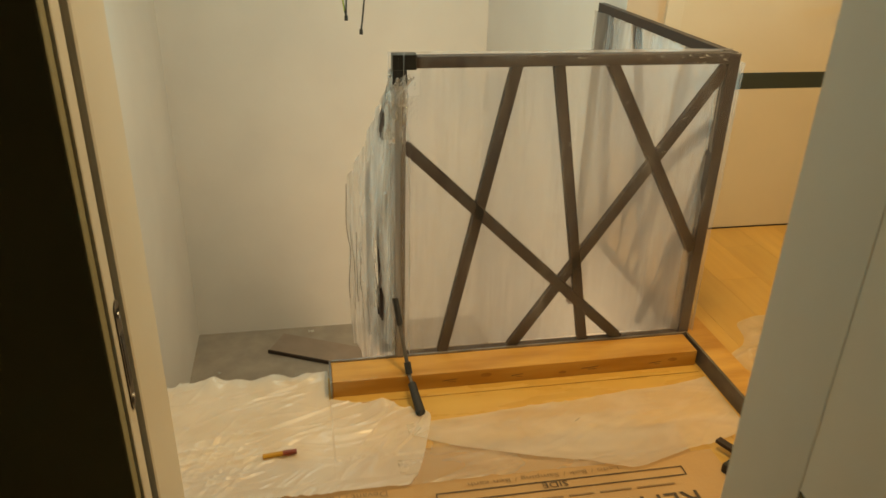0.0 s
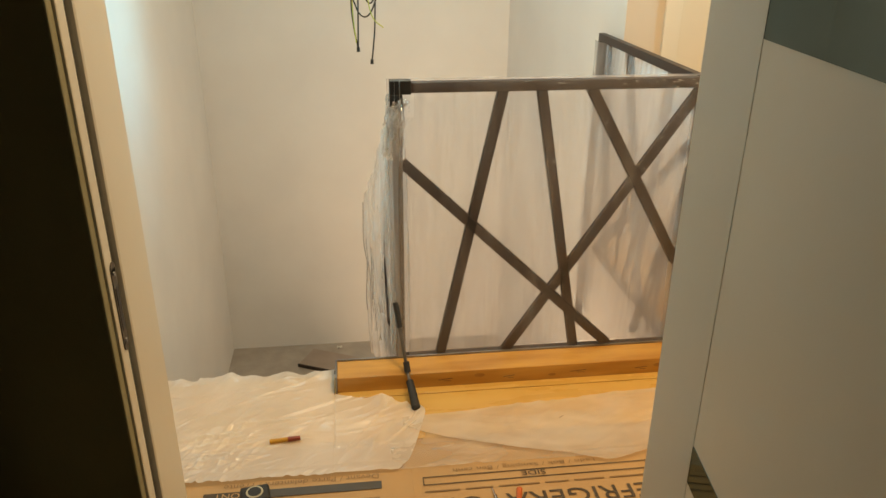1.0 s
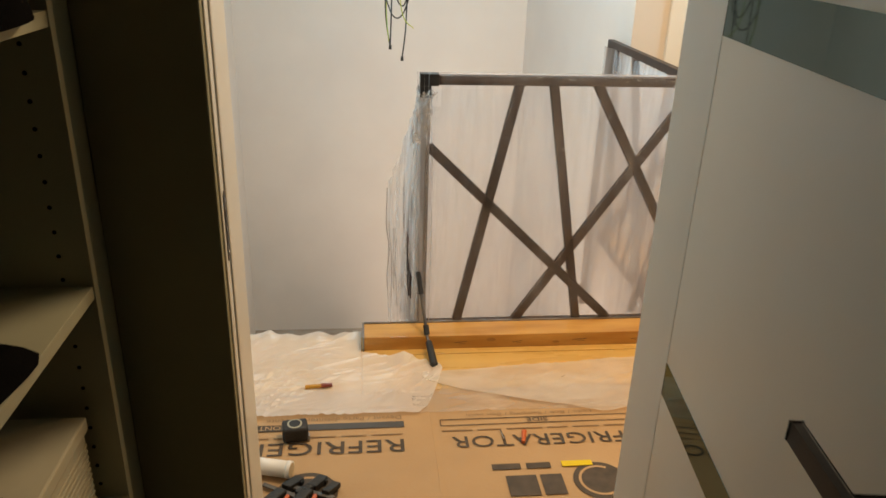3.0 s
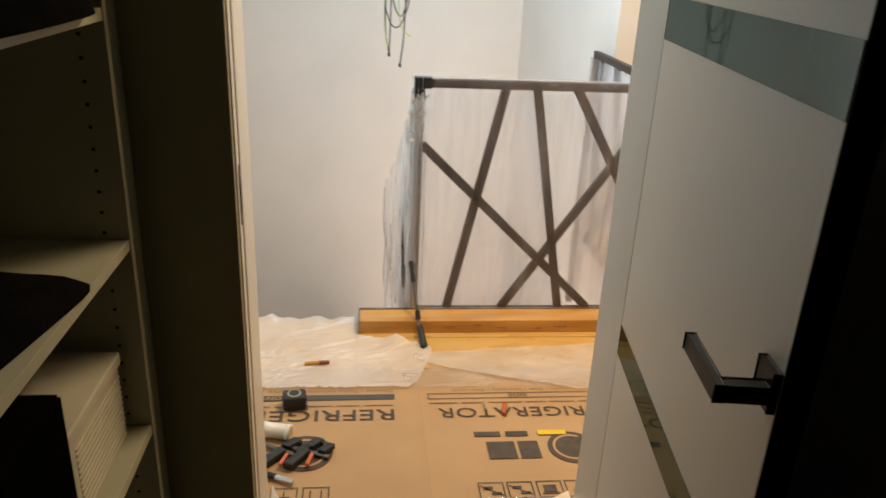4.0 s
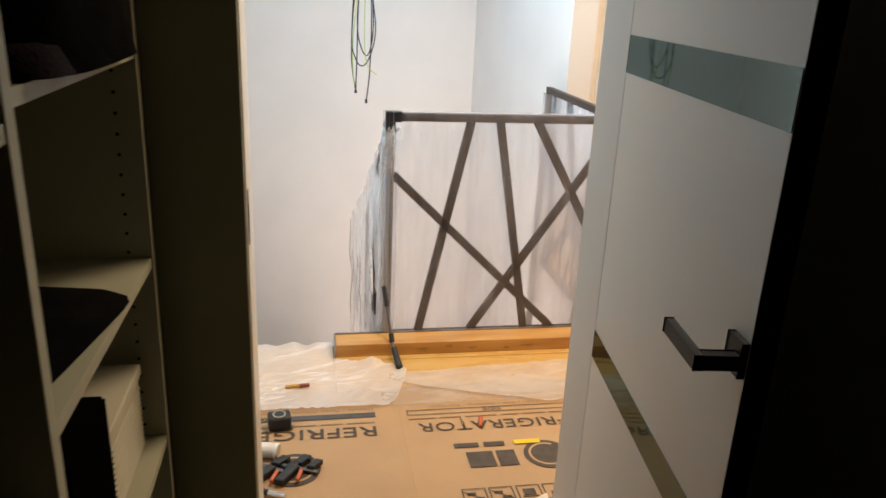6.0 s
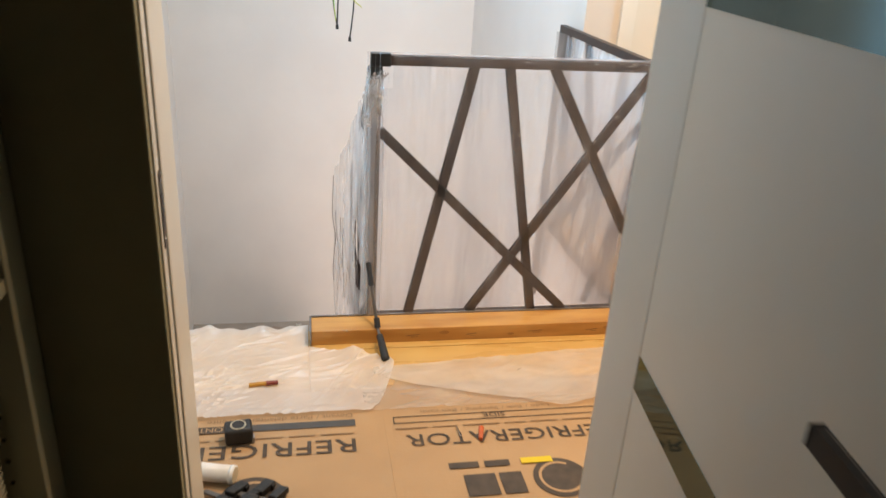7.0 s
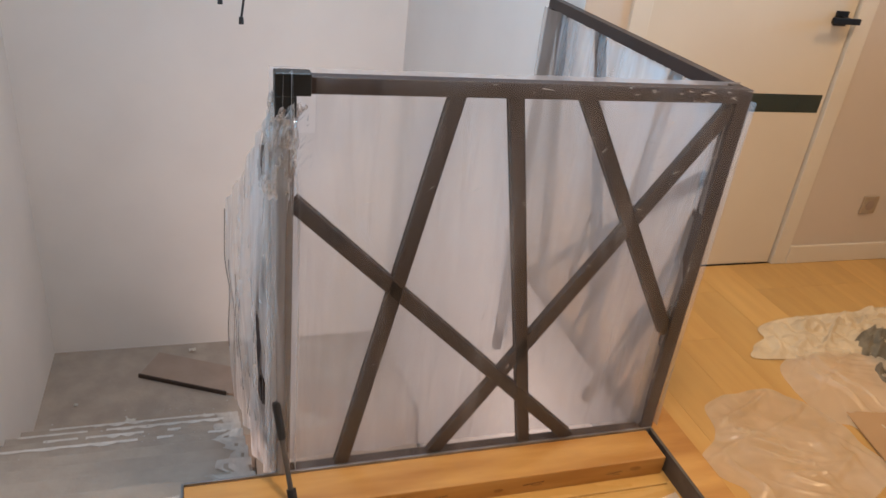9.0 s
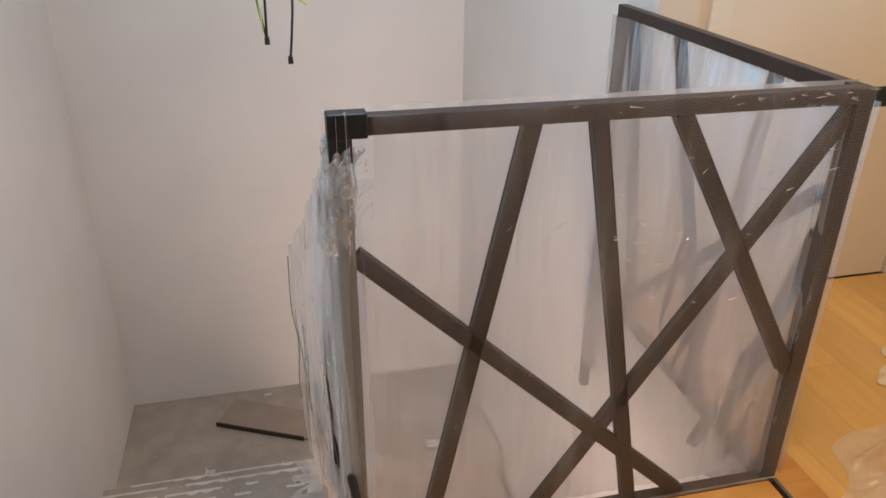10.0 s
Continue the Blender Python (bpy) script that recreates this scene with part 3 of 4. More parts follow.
rail_side = empty("railing", (SX, 2.5, 0.06), "dark steel side railing wrapped in hazy film", "railing", "stair railings")
part("top_rail", box(SX - D / 2, SX + D / 2, FY + 0.016, 3.07, 1.003, 1.0365, 0.002), M_STEEL, rail_side)
part("bottom_rail", box(SX - D / 2, SX + D / 2, FY + 0.016, 3.07, 0.034, 0.062, 0.002), M_STEEL, rail_side)
part("post", box(SX - D / 2, SX + D / 2, 3.040, 3.074, -0.42, 1.003, 0.002), M_STEEL, rail_side)
for a, b in (((2.976, 1.004), (2.756, 0.06)), ((2.699, 1.004), (2.328, 0.06)), ((2.266, 1.004), (2.393, 0.06)), ((2.83, 0.09), (2.05, 0.8)), ((2.026, 0.72), (2.205, 0.06))):
    k = 0.0008 * (len(rail_side.children) % 3)
    part("bar", bar(side_point(*a), side_point(*b), W - k, D - 0.004 - 2 * k, (1, 0, 0)), M_STEEL, rail_side)

# railing that runs down with the flight
DX, SLOPE, DEND = 0.318, 0.70, 3.06


def down_point(y, z):
    return (DX, y, z - SLOPE * (y - FY))


rail_down = empty("railing", (DX, 2.6, -0.3), "dark steel railing down the stairs under bunched film", "railing", "stair railings")
part("top_rail", bar(down_point(FY + 0.03, 1.018), down_point(DEND, 1.018), W, D, (1, 0, 0)), M_STEEL, rail_down)
part("bottom_rail", bar(down_point(FY + 0.03, 0.10), down_point(DEND, 0.10), 0.03, D, (1, 0, 0)), M_STEEL, rail_down)
part("post", bar(down_point(DEND - 0.02, 1.0), (down_point(DEND - 0.02, 0)[0], DEND - 0.02, -0.85), W, D, (1, 0, 0)), M_STEEL, rail_down)
for ya, za, yb, zb in ((2.18, 1.0, 2.40, 0.11), (2.70, 1.0, 2.45, 0.11), (2.04, 0.75, 2.95, 0.11), (3.02, 0.62, 2.48, 0.11)):
    part("bar", bar(down_point(ya, za), down_point(yb, zb), W, D - 0.006, (1, 0, 0)), M_STEEL, rail_down)

# stretch film round the railings
def front_film(y, seed, amp):
    return lambda u, v: (0.292 + 1.05 * u, y + amp * fold(u * 6, v * 1.4, seed) + 0.004 * fold(u * 22, v * 3, seed + 5), 0.05 + 0.990 * v)


part("film", grid(90, 36, front_film(FY - 0.026, 1.0, 0.004), lambda u, v: u > 0.075 or v < 0.912), M_FILM, rail_front, "clear stretch film with fine streaks", True)
part("film", grid(90, 36, front_film(FY + 0.030, 8.0, 0.008)), M_FILM_BACK, rail_front, "milky stretch film behind the bars", True)
for x, seed, amp in ((SX - 0.030, 2.0, 0.014), (SX + 0.026, 12.0, 0.010)):
    part("film", grid(80, 36, lambda u, v: (x + amp * fold(u * 7, v * 1.6, seed) + 0.005 * fold(u * 24, v * 3, seed + 2), FY - 0.01 + 1.09 * u, -0.29 * min(1, 1.5 * u) ** 0.7 + (1.005 + 0.29 * min(1, 1.5 * u) ** 0.7) * v)), M_FILM_HAZE, rail_side, "creased hazy stretch film", True)
TEARS = {3.0: ((0.43, 0.66, 0.225, 0.14, 0.07), (0.285, 0.985, 0.255, 0.87, 0.03)), 33.0: ((0.74, 0.66, 0.43, 0.16, 0.10), (0.54, 0.99, 0.48, 0.87, 0.06)), 23.0: ()}


def torn(u, v, seed):
    """True inside a lens-shaped slit in the film, given as its two ends and its half width."""
    for ua, va, ub, vb, wide in TEARS[seed]:
        du, dv = ub - ua, vb - va
        k = ((u - ua) * du + (v - va) * dv) / (du * du + dv * dv)
        if 0 < k < 1 and abs((u - ua) * dv - (v - va) * du) < math.hypot(du, dv) * wide * math.sin(math.pi * k) * (1 + 0.4 * noise.noise(Vector((k * 9, seed, 0)))):
            return True
    return False


for off, seed, amp, end in ((-0.034, 3.0, 0.030, 3.09), (-0.016, 33.0, 0.022, 2.60), (0.028, 23.0, 0.016, 3.08)):
    def drape(u, v, off=off, seed=seed, amp=amp, end=end):
        y = FY - 0.022 + (end - FY) * u + 0.03 * noise.noise(Vector((v * 3, u * 2, seed)))
        top, low = 1.035 - SLOPE * (y - FY), -0.10 - 0.45 * (y - FY) + 0.05 * noise.noise(Vector((u * 6, 0, seed)))
        z = low + (top - low) * v
        belly = math.sin(math.pi * min(1.0, 0.15 + 0.85 * v)) * min(1, 0.25 + 2.2 * u)
        x = DX - (0.082 if off < 0 else 0.0) * (y - FY) + off * (0.35 + belly)
        x += amp * (0.3 + belly) * fold(u * 3.2 + 0.5 * v, v * 0.7, seed) + 0.012 * fold(u * 6 + 0.6 * v, v * 1.4, seed + 4) + 0.003 * fold(u * 13 + 0.8 * v, v * 2.1, seed + 8) + 0.005 * fold(u * 9 + 2 * v, v * 5, seed + 6, False)
        return (x, y, z)
    part("film", grid(150, 90, drape, lambda u, v: not torn(u, v, seed)), M_FILM_FOLD, rail_down, "bunched and sagging stretch film", True)
# tight vertical pleats round the corner post
for k in range(9):
    a = math.pi * (0.66 + 0.46 * k / 8)
    r = 0.027 + 0.008 * ((k * 7) % 5) / 4
    x0, y0 = 0.318 + r * math.cos(a), FY + (r + 0.002) * math.sin(a)
    top, low = 0.965 - 0.02 * (k % 4), 0.09 + 0.09 * ((k * 5) % 5)
    wide = 0.010 + 0.008 * ((k * 3) % 4) / 3
    part("film_pleat", grid(4, 60, lambda u, v: (x0 + wide * (u - 0.5) * math.sin(a) + 0.009 * noise.noise(Vector((k * 1.7, v * 2, 0))) + 0.003 * noise.noise(Vector((k * 1.7, v * 14, u * 3))),
                                                 y0 - wide * (u - 0.5) * math.cos(a) + 0.006 * noise.noise(Vector((k * 1.7, v * 6, 9))) - 0.006 * (k % 2), low + (top - low) * v)), M_FILM_FOLD, rail_down, "tight vertical film pleat", True)


def band(u, v):
    a = math.radians(-60 - 150 * u)
    k = 1 + 0.10 * fold(u * 5, v * 1.1, 2.0) + 0.05 * fold(u * 11, v * 2.5, 5.0)
    return (0.320 + 0.0275 * k * math.cos(a), FY + 0.0265 * k * math.sin(a), 0.07 + 0.89 * v)


part("film_band", grid(24, 60, band), M_FILM_BAND, rail_front, "milky gathered film on the corner post", True)
# crumpled film just under the corner guard
def wad(u, v):
    a = u * 2 * math.pi
    e = Vector((math.cos(a), math.sin(a), v * 2.5))
    r = 0.029 + 0.014 * noise.noise(e * 1.6) + 0.010 * noise.noise(e * 3.6) + 0.004 * noise.noise(e * 8)
    return (0.318 + r * math.cos(a) - 0.012 * (1 - v), FY + r * math.sin(a), 0.80 + 0.185 * v + 0.03 * noise.noise(e * 2.2 + Vector((0, 0, 7))))


part("film_crumple", grid(72, 56, wad), M_FILM_WAD, rail_down, "crumpled film below the corner guard", True)


def glint_rods(spots, seed):
    """Short bright rods that put glints on creases of the stretched film, about (x, z), each with its spread and count.
    """
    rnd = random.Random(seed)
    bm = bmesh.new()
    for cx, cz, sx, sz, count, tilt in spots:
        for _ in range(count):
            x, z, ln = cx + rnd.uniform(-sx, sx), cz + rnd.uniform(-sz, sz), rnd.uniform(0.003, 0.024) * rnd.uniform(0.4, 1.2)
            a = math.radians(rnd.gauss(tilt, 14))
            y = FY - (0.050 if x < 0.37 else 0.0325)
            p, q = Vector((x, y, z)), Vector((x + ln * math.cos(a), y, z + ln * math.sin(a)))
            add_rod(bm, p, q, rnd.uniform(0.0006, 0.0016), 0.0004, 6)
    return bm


part("film_glint", glint_rods(((0.98, 0.84, 0.17, 0.10, 26, 2), (0.98, 0.70, 0.16, 0.12, 15, 0), (0.95, 1.03, 0.36, 0.008, 12, 4), (1.25, 1.02, 0.07, 0.018, 9, 6), (1.18, 0.90, 0.10, 0.08, 10, 12), (0.62, 0.90, 0.22, 0.12, 8, 40), (0.95, 0.35, 0.30, 0.20, 7, 60),
                                (0.75, 0.55, 0.25, 0.25, 7, 65), (0.338, 0.91, 0.025, 0.06, 34, 55), (1.25, 0.45, 0.05, 0.2, 8, 70)), 4), M_GLINT, rail_front, "short bright rods put in for glints on film creases")["kind"] = "stuff"

# dark strips put in for film-distorted bars at the foot of the side railing
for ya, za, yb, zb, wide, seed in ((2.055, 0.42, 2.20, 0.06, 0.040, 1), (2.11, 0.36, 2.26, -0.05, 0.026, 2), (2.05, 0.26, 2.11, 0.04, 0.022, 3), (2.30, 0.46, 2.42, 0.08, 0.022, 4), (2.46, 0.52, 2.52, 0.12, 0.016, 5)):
    part("bar_streak", grid(6, 40, lambda u, v: (SX - 0.040 + 0.010 * math.sin(u * 3.1 + v * 7 + seed), ya + (yb - ya) * v + wide * (u - 0.5) * (0.4 + abs(math.sin(3.1 * v + seed))) + 0.014 * noise.noise(Vector((v * 3, seed, 0))), za + (zb - za) * v)), M_BAR_BLUR, rail_side, "dark strip standing in for a bar seen distorted through film", True)

# black tube put in where a gap in the torn film looks dark
part("film_gap_dark", tube(((SX - 0.046, 2.082, 0.345), (SX - 0.050, 2.094, 0.315), (SX - 0.048, 2.104, 0.285), (SX - 0.044, 2.106, 0.262)), 0.010, 8, 6), M_WIRE, rail_side, "black piece standing in for the dark gap in the torn film", True)

# grey tubes put in for the dark refracted lines along the outer folds
for u, va, vb, r in ((0.985, 0.30, 0.96, 0.0019), (0.90, 0.22, 0.72, 0.0011), (0.80, 0.30, 0.66, 0.0014), (0.62, 0.18, 0.55, 0.0012)):
    pts = [Vector(drape(u + 0.01 * math.sin(k * 1.3), va + (vb - va) * k / 9, -0.034, 3.0, 0.030, 3.09)) + Vector((-0.004, -0.002, 0)) for k in range(10)]
    part("film_fold_line", tube(pts, r), M_FOLD_LINE, rail_down, "grey tube put in for a dark refracted line in the film", True)
# bright upright rods that put highlights on the folds of the sagging film
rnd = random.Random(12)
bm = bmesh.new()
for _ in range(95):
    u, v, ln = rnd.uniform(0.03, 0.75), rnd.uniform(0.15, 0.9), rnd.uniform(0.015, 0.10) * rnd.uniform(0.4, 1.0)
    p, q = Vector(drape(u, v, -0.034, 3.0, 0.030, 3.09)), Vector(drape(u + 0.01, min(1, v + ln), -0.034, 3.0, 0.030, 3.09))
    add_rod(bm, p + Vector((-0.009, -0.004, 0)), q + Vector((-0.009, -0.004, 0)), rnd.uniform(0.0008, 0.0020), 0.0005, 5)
part("film_glint", bm, M_GLINT, rail_down, "bright upright rods put in for highlights on film folds")["kind"] = "stuff"

# ---- hanging cables ----
cables = empty("ceiling_cable", (0.25, 2.69, 2.6), "bundle of loose black and yellow-green ceiling cables", "cable")
CY = 2.69
for pts, mat, r in (
    (((0.24, CY, 2.6), (0.235, CY, 1.9), (0.205, CY, 1.45), (0.198, CY, 1.22), (0.205, CY, 1.12), (0.219, CY, 1.037)), M_WIRE, 0.0032),
    (((0.25, CY + 0.01, 2.6), (0.245, CY, 1.9), (0.228, CY, 1.4), (0.224, CY, 1.2), (0.219, CY, 1.037)), M_WIRE, 0.0032),
    (((0.26, CY, 2.6), (0.275, CY - 0.01, 1.9), (0.292, CY, 1.4), (0.287, CY, 1.15), (0.280, CY, 1.06), (0.271, CY, 0.990)), M_WIRE, 0.0032),
    (((0.25, CY - 0.01, 2.6), (0.235, CY - 0.01, 1.8), (0.199, CY - 0.01, 1.32), (0.215, CY - 0.01, 1.195), (0.25, CY, 1.155), (0.285, CY, 1.20), (0.312, CY, 1.33), (0.29, CY, 1.6), (0.26, CY, 2.6)), M_WIRE, 0.0030),
    (((0.25, CY + 0.015, 2.6), (0.25, CY, 1.8), (0.225, CY, 1.38), (0.245, CY, 1.24), (0.278, CY, 1.21), (0.300, CY, 1.32), (0.295, CY, 1.55), (0.265, CY, 2.6)), M_WIRE, 0.0030),
    (((0.245, CY, 2.6), (0.235, CY - 0.01, 1.7), (0.203, CY - 0.01, 1.25), (0.212, CY - 0.01, 1.06)), M_WIRE_YG, 0.0020),
    (((0.255, CY, 2.6), (0.262, CY - 0.01, 1.7), (0.262, CY - 0.01, 1.22), (0.318, CY - 0.01, 1.115)), M_WIRE_YG, 0.0020),
):
    part("wire", tube(pts, r), mat, cables, "yellow-green wire" if mat is M_WIRE_YG else "", True)
for x, z in ((0.219, 1.034), (0.271, 0.986)):
    part("tape_knob", rod((x, CY, z - 0.009), (x, CY, z + 0.009), 0.007, 0.006, 10), M_WIRE, cables)

# ---- things on the landing floor ----
CZ = 0.006
carton = empty("flattened_carton", (0.35, 1.15, 0), "flattened brown appliance carton with black print", "cardboard")
for x0, x1, name in ((-0.62, 0.308, "panel"), (0.3083, 1.16, "panel")):
    bm = grid(40, 28, lambda u, v: (x0 + (x1 - x0) * u, 0.815 + 0.652 * v, CZ + 0.0015 * fold(u * 3 + x0, v * 2, 4.0, False) + 0.0022 * math.exp(-((u if x0 > 0 else 1 - u) / 0.02) ** 2)))
    geo = bmesh.ops.extrude_face_region(bm, geom=bm.faces[:])
    for v in geo["geom"]:
        if isinstance(v, bmesh.types.BMVert):
            v.co.z = 0.0005
    part(name, bm, M_CARTON, carton)
TZ = CZ + 0.0032
part("flap", box(-0.62, 1.10, 1.4680, 1.596, 0.0004, 0.0022, 0.0005), M_CARTON, carton, "plain brown carton flap")


def print_at(text, x_right, y_near, width, height, mat=M_INK):
    """Print that reads from the stair side, so it stands on its head from the doorway."""
    return lettering(text, width, height, pose(x_right, y_near + height, TZ, 0, 0, 180), mat, carton)


def mark(name, x0, x1, y0, y1, mat=M_INK):
    return part(name, box(x0, x1, y0, y1, TZ - 0.0006, TZ), mat, carton)


print_at("REFRIGERATOR", 0.214, 1.256, 0.82, 0.062)
print_at("REFRIGERATOR", 1.035, 1.262, 0.668, 0.056)
mark("printed_bar", -0.137, 0.219, 1.380, 1.412, M_INK_GREY)
mark("printed_bar", -0.28, -0.139, 1.380, 1.412, M_INK)
lettering("FRONT", 0.105, 0.021, pose(-0.145, 1.4065, TZ + 0.0006, 0, 0, 180), M_CARTON, carton)
print_at("SIDE", 0.70, 1.386, 0.072, 0.020)
for x0, x1, y0, y1 in ((0.338, 1.04, 1.409, 1.412), (0.338, 1.04, 1.377, 1.380), (0.338, 0.341, 1.380, 1.409), (1.037, 1.04, 1.380, 1.409)):
    mark("printed_rule", x0, x1, y0, y1)
print_at("Devant / Parte delantera / Frente", 0.212, 1.424, 0.44, 0.020, M_INK_LIGHT)
print_at("Lado / Bok / Samping / Ben canh", 0.86, 1.424, 0.43, 0.020, M_INK_LIGHT)
for x_right, y_near, words in ((0.212, 1.338, (0.10, 0.08, 0.12, 0.06, 0.09)), (0.99, 1.345, (0.11, 0.09, 0.07, 0.12, 0.08, 0.10))):
    x = x_right
    for w in words:
        mark("print_bar", x - w, x, y_near + 0.003, y_near + 0.008, M_INK_LIGHT)
        x -= w + 0.016
# slogan and maker's mark as plain shapes
x = 0.655
for w in (0.075, 0.088):
    mark("print_bar", x - w, x, 1.150, 1.176, M_INK)
    x -= w + 0.018


def stroke_shape(name, pieces, cx, cy):
    bm = bmesh.new()
    for x0, x1, y0, y1 in pieces:
        add_box(bm, cx + x0, cx + x1, cy + y0, cy + y1, TZ - 0.0006, TZ)
    return part(name, bm, M_INK, carton)


stroke_shape("logo_shape", ((0.0, 0.066, 0.0, 0.088),), 0.612, 1.033)
stroke_shape("logo_shape", ((0.0, 0.092, 0.0, 0.088),), 0.508, 1.033)


def logo_disc(cx, cy, r):
    bm = rod((cx, cy, TZ - 0.0006), (cx, cy, TZ), r, seg=40)
    disc = part("logo_disc", bm, M_INK, carton, "dark round printed mark")
    bm = bmesh.new()
    for k in range(26):
        a0, a1 = math.radians(60 + k * 11), math.radians(60 + (k + 1) * 11)
        q = [bm.verts.new((cx + rr * math.cos(a), cy + rr * math.sin(a), TZ + 0.0007)) for rr, a in ((r * 0.80, a0), (r * 0.80, a1), (r * 0.70, a1), (r * 0.70, a0))]
        bm.faces.new(q)
    part("logo_line", bm, M_CARTON, disc)


logo_disc(0.790, 1.085, 0.082)
logo_disc(-0.075, 1.085, 0.088)


def pictogram(x0, x1, y0, y1, kind):
    w = 0.0035
    bm = bmesh.new()
    rings = [[bm.verts.new((x, y, TZ)) for x, y in ((x0 + d, y0 + d), (x1 - d, y0 + d), (x1 - d, y1 - d), (x0 + d, y1 - d))] for d in (0, w)]
    for k in range(4):
        bm.faces.new((rings[0][k], rings[0][(k + 1) % 4], rings[1][(k + 1) % 4], rings[1][k]))
    border = part("pictogram", bm, M_INK, carton)
    cx, cy = (x0 + x1) / 2, (y0 + y1) / 2

    def symbol(xa, xb, ya, yb, turn=0.0):
        part("symbol", box(xa, xb, ya, yb, TZ - 0.0006, TZ, 0, pose(cx, cy, 0, 0, 0, turn)), M_INK, border)

    if kind == "arrows":
        for k in (-0.016, 0.016):
            symbol(k - 0.002, k + 0.002, -0.018, 0.022)
            symbol(k - 0.006, k + 0.006, -0.022, -0.0182)
    elif kind == "lift":
        symbol(-0.018, 0.018, -0.022, -0.002)
        symbol(-0.002, 0.002, -0.0018, 0.022)
    elif kind == "cross":
        symbol(-0.040, 0.040, -0.0015, 0.0015, -34)
        symbol(-0.024, 0.004, 0.005, 0.017)
        symbol(-0.002, 0.028, -0.018, -0.008)
    else:
        symbol(-0.020, 0.020, -0.012, 0.018)
        symbol(-0.026, 0.026, -0.022, -0.016)


for x0, kind in ((-0.068, "arrows"), (-0.160, "lift"), (-0.252, "cup"), (0.452, "cross"), (0.540, "cross"), (0.630, "cup"), (0.718, "lift"), (0.806, "arrows")):
    pictogram(x0, x0 + 0.078, 0.848, 0.922, kind)
part("tape", grid(30, 2, lambda u, v: (-0.55 + 1.6 * u, 0.816 + 0.035 * v, TZ + 0.0012 + 0.001 * fold(u * 30, v, 2.0))), M_TAPE_CLEAR, carton, "clear glossy packing tape")


def crease(x, y, angle, f, seed):
    """A set of long thin raised folds that run roughly at an angle."""
    c, k = math.cos(math.radians(angle)), math.sin(math.radians(angle))
    a, b = c * x + k * y, -k * x + c * y
    b += 0.05 * noise.noise(Vector((a * 2.5, b * 2.5, seed + 50)))
    n = noise.noise(Vector((a * f * 0.10, b * f, seed)))
    gate = max(0.0, noise.noise(Vector((a * 2.2, b * 5, seed + 30))) + 0.15)
    return max(0.0, 1 - abs(n) * 7.0) * gate


def sheet_height(x, y, seed):
    return 0.30 * crease(x, y, 16, 34, seed + 13) + 0.26 * crease(x, y, 40, 42, seed + 17) + 0.55 * crease(x, y, 28, 12, seed) + 0.45 * crease(x, y, 8, 16, seed + 3) + 0.35 * crease(x, y, 55, 20, seed + 7) + 0.25 * crease(x, y, -14, 26, seed + 9) + 0.12 * noise.noise(Vector((x * 5, y * 5, seed)))


def left_sheet(x, v):
    edge = 1.450 + 0.012 * noise.noise(Vector((x * 5, 0, 2))) + 0.28 * max(0, (x - 0.27) / 0.11) ** 1.5
    end = 1.998 + 0.012 * noise.noise(Vector((x * 9, 3, 2))) if x <= 0.080 else 1.866 - 0.40 * (x - 0.080)
    y = edge + (end - edge) * v
    base = 0.0115 if y < 1.472 else 0.0115 * max(0, 1 - (y - 1.472) / 0.03)
    lump = 0.030 * math.exp(-((x - 0.245) / 0.045) ** 2 - ((y - 1.80) / 0.05) ** 2)
    ruffle = 0.020 * math.exp(-((2.0 - y) / 0.05) ** 2) * (0.6 + noise.noise(Vector((x * 16, y * 6, 4))))
    over_board = 0.004 if x > 0.085 and y > 1.58 else 0.0
    return (x, y, 0.0055 + over_board + base + lump + max(0, ruffle) + 0.036 * max(-0.03, sheet_height(x, y, 1.0)))


bm = grid(230, 180, lambda u, v: left_sheet(-0.785 + 0.865 * u, v))
side = bpy.data.meshes.new("sheet_side")
half = grid(120, 150, lambda u, v: left_sheet(0.0801 + 0.299 * u, v))
half.to_mesh(side)
half.free()
bm.from_mesh(side)
bpy.data.meshes.remove(side)
tagged(part("plastic_dust_sheet", bm, M_SHEET, None, "", True), "wrinkled clear plastic dust sheet on the floor", "plastic sheet")


def cover_film(u, v):
    x = 0.255 + 0.75 * u
    near, far = 1.452 + 0.008 * noise.noise(Vector((x * 7, 0, 12))), 1.70 - 0.03 * u
    y = near + (far - near) * v
    base = 0.0100 if y < 1.470 else 0.0100 - 0.0055 * min(1, (y - 1.470) / 0.03)
    return (x, y, base + 0.012 * sheet_height(x, y, 15.0))


tagged(part("cover_film", grid(120, 50, cover_film), M_COVER, None, "", True), "thin clear film lying over the carton flap", "plastic film")


def right_sheet(u, v):
    x = 0.30 + 1.02 * u
    low = 1.66 - 0.235 * min(1, u / 0.58) ** 0.8 + 0.10 * max(0, (u - 0.60) / 0.40) ** 1.3 + 0.01 * noise.noise(Vector((x * 6, 0, 5)))
    high = 1.70 + 0.09 * u + 0.03 * noise.noise(Vector((x * 4, 1, 5)))
    y = low + (high - low) * v
    lift = 0.0135 if y < 1.475 else 0.0095
    return (x, y, lift + 0.018 * sheet_height(x * 0.8, y * 0.8, 9.0) + 0.004 * math.exp(-(v / 0.04) ** 2))


tagged(part("foam_sheet", grid(120, 50, right_sheet), M_SHEET_THIN, None, "", True), "thin translucent packing sheet over the pine floor", "plastic sheet")

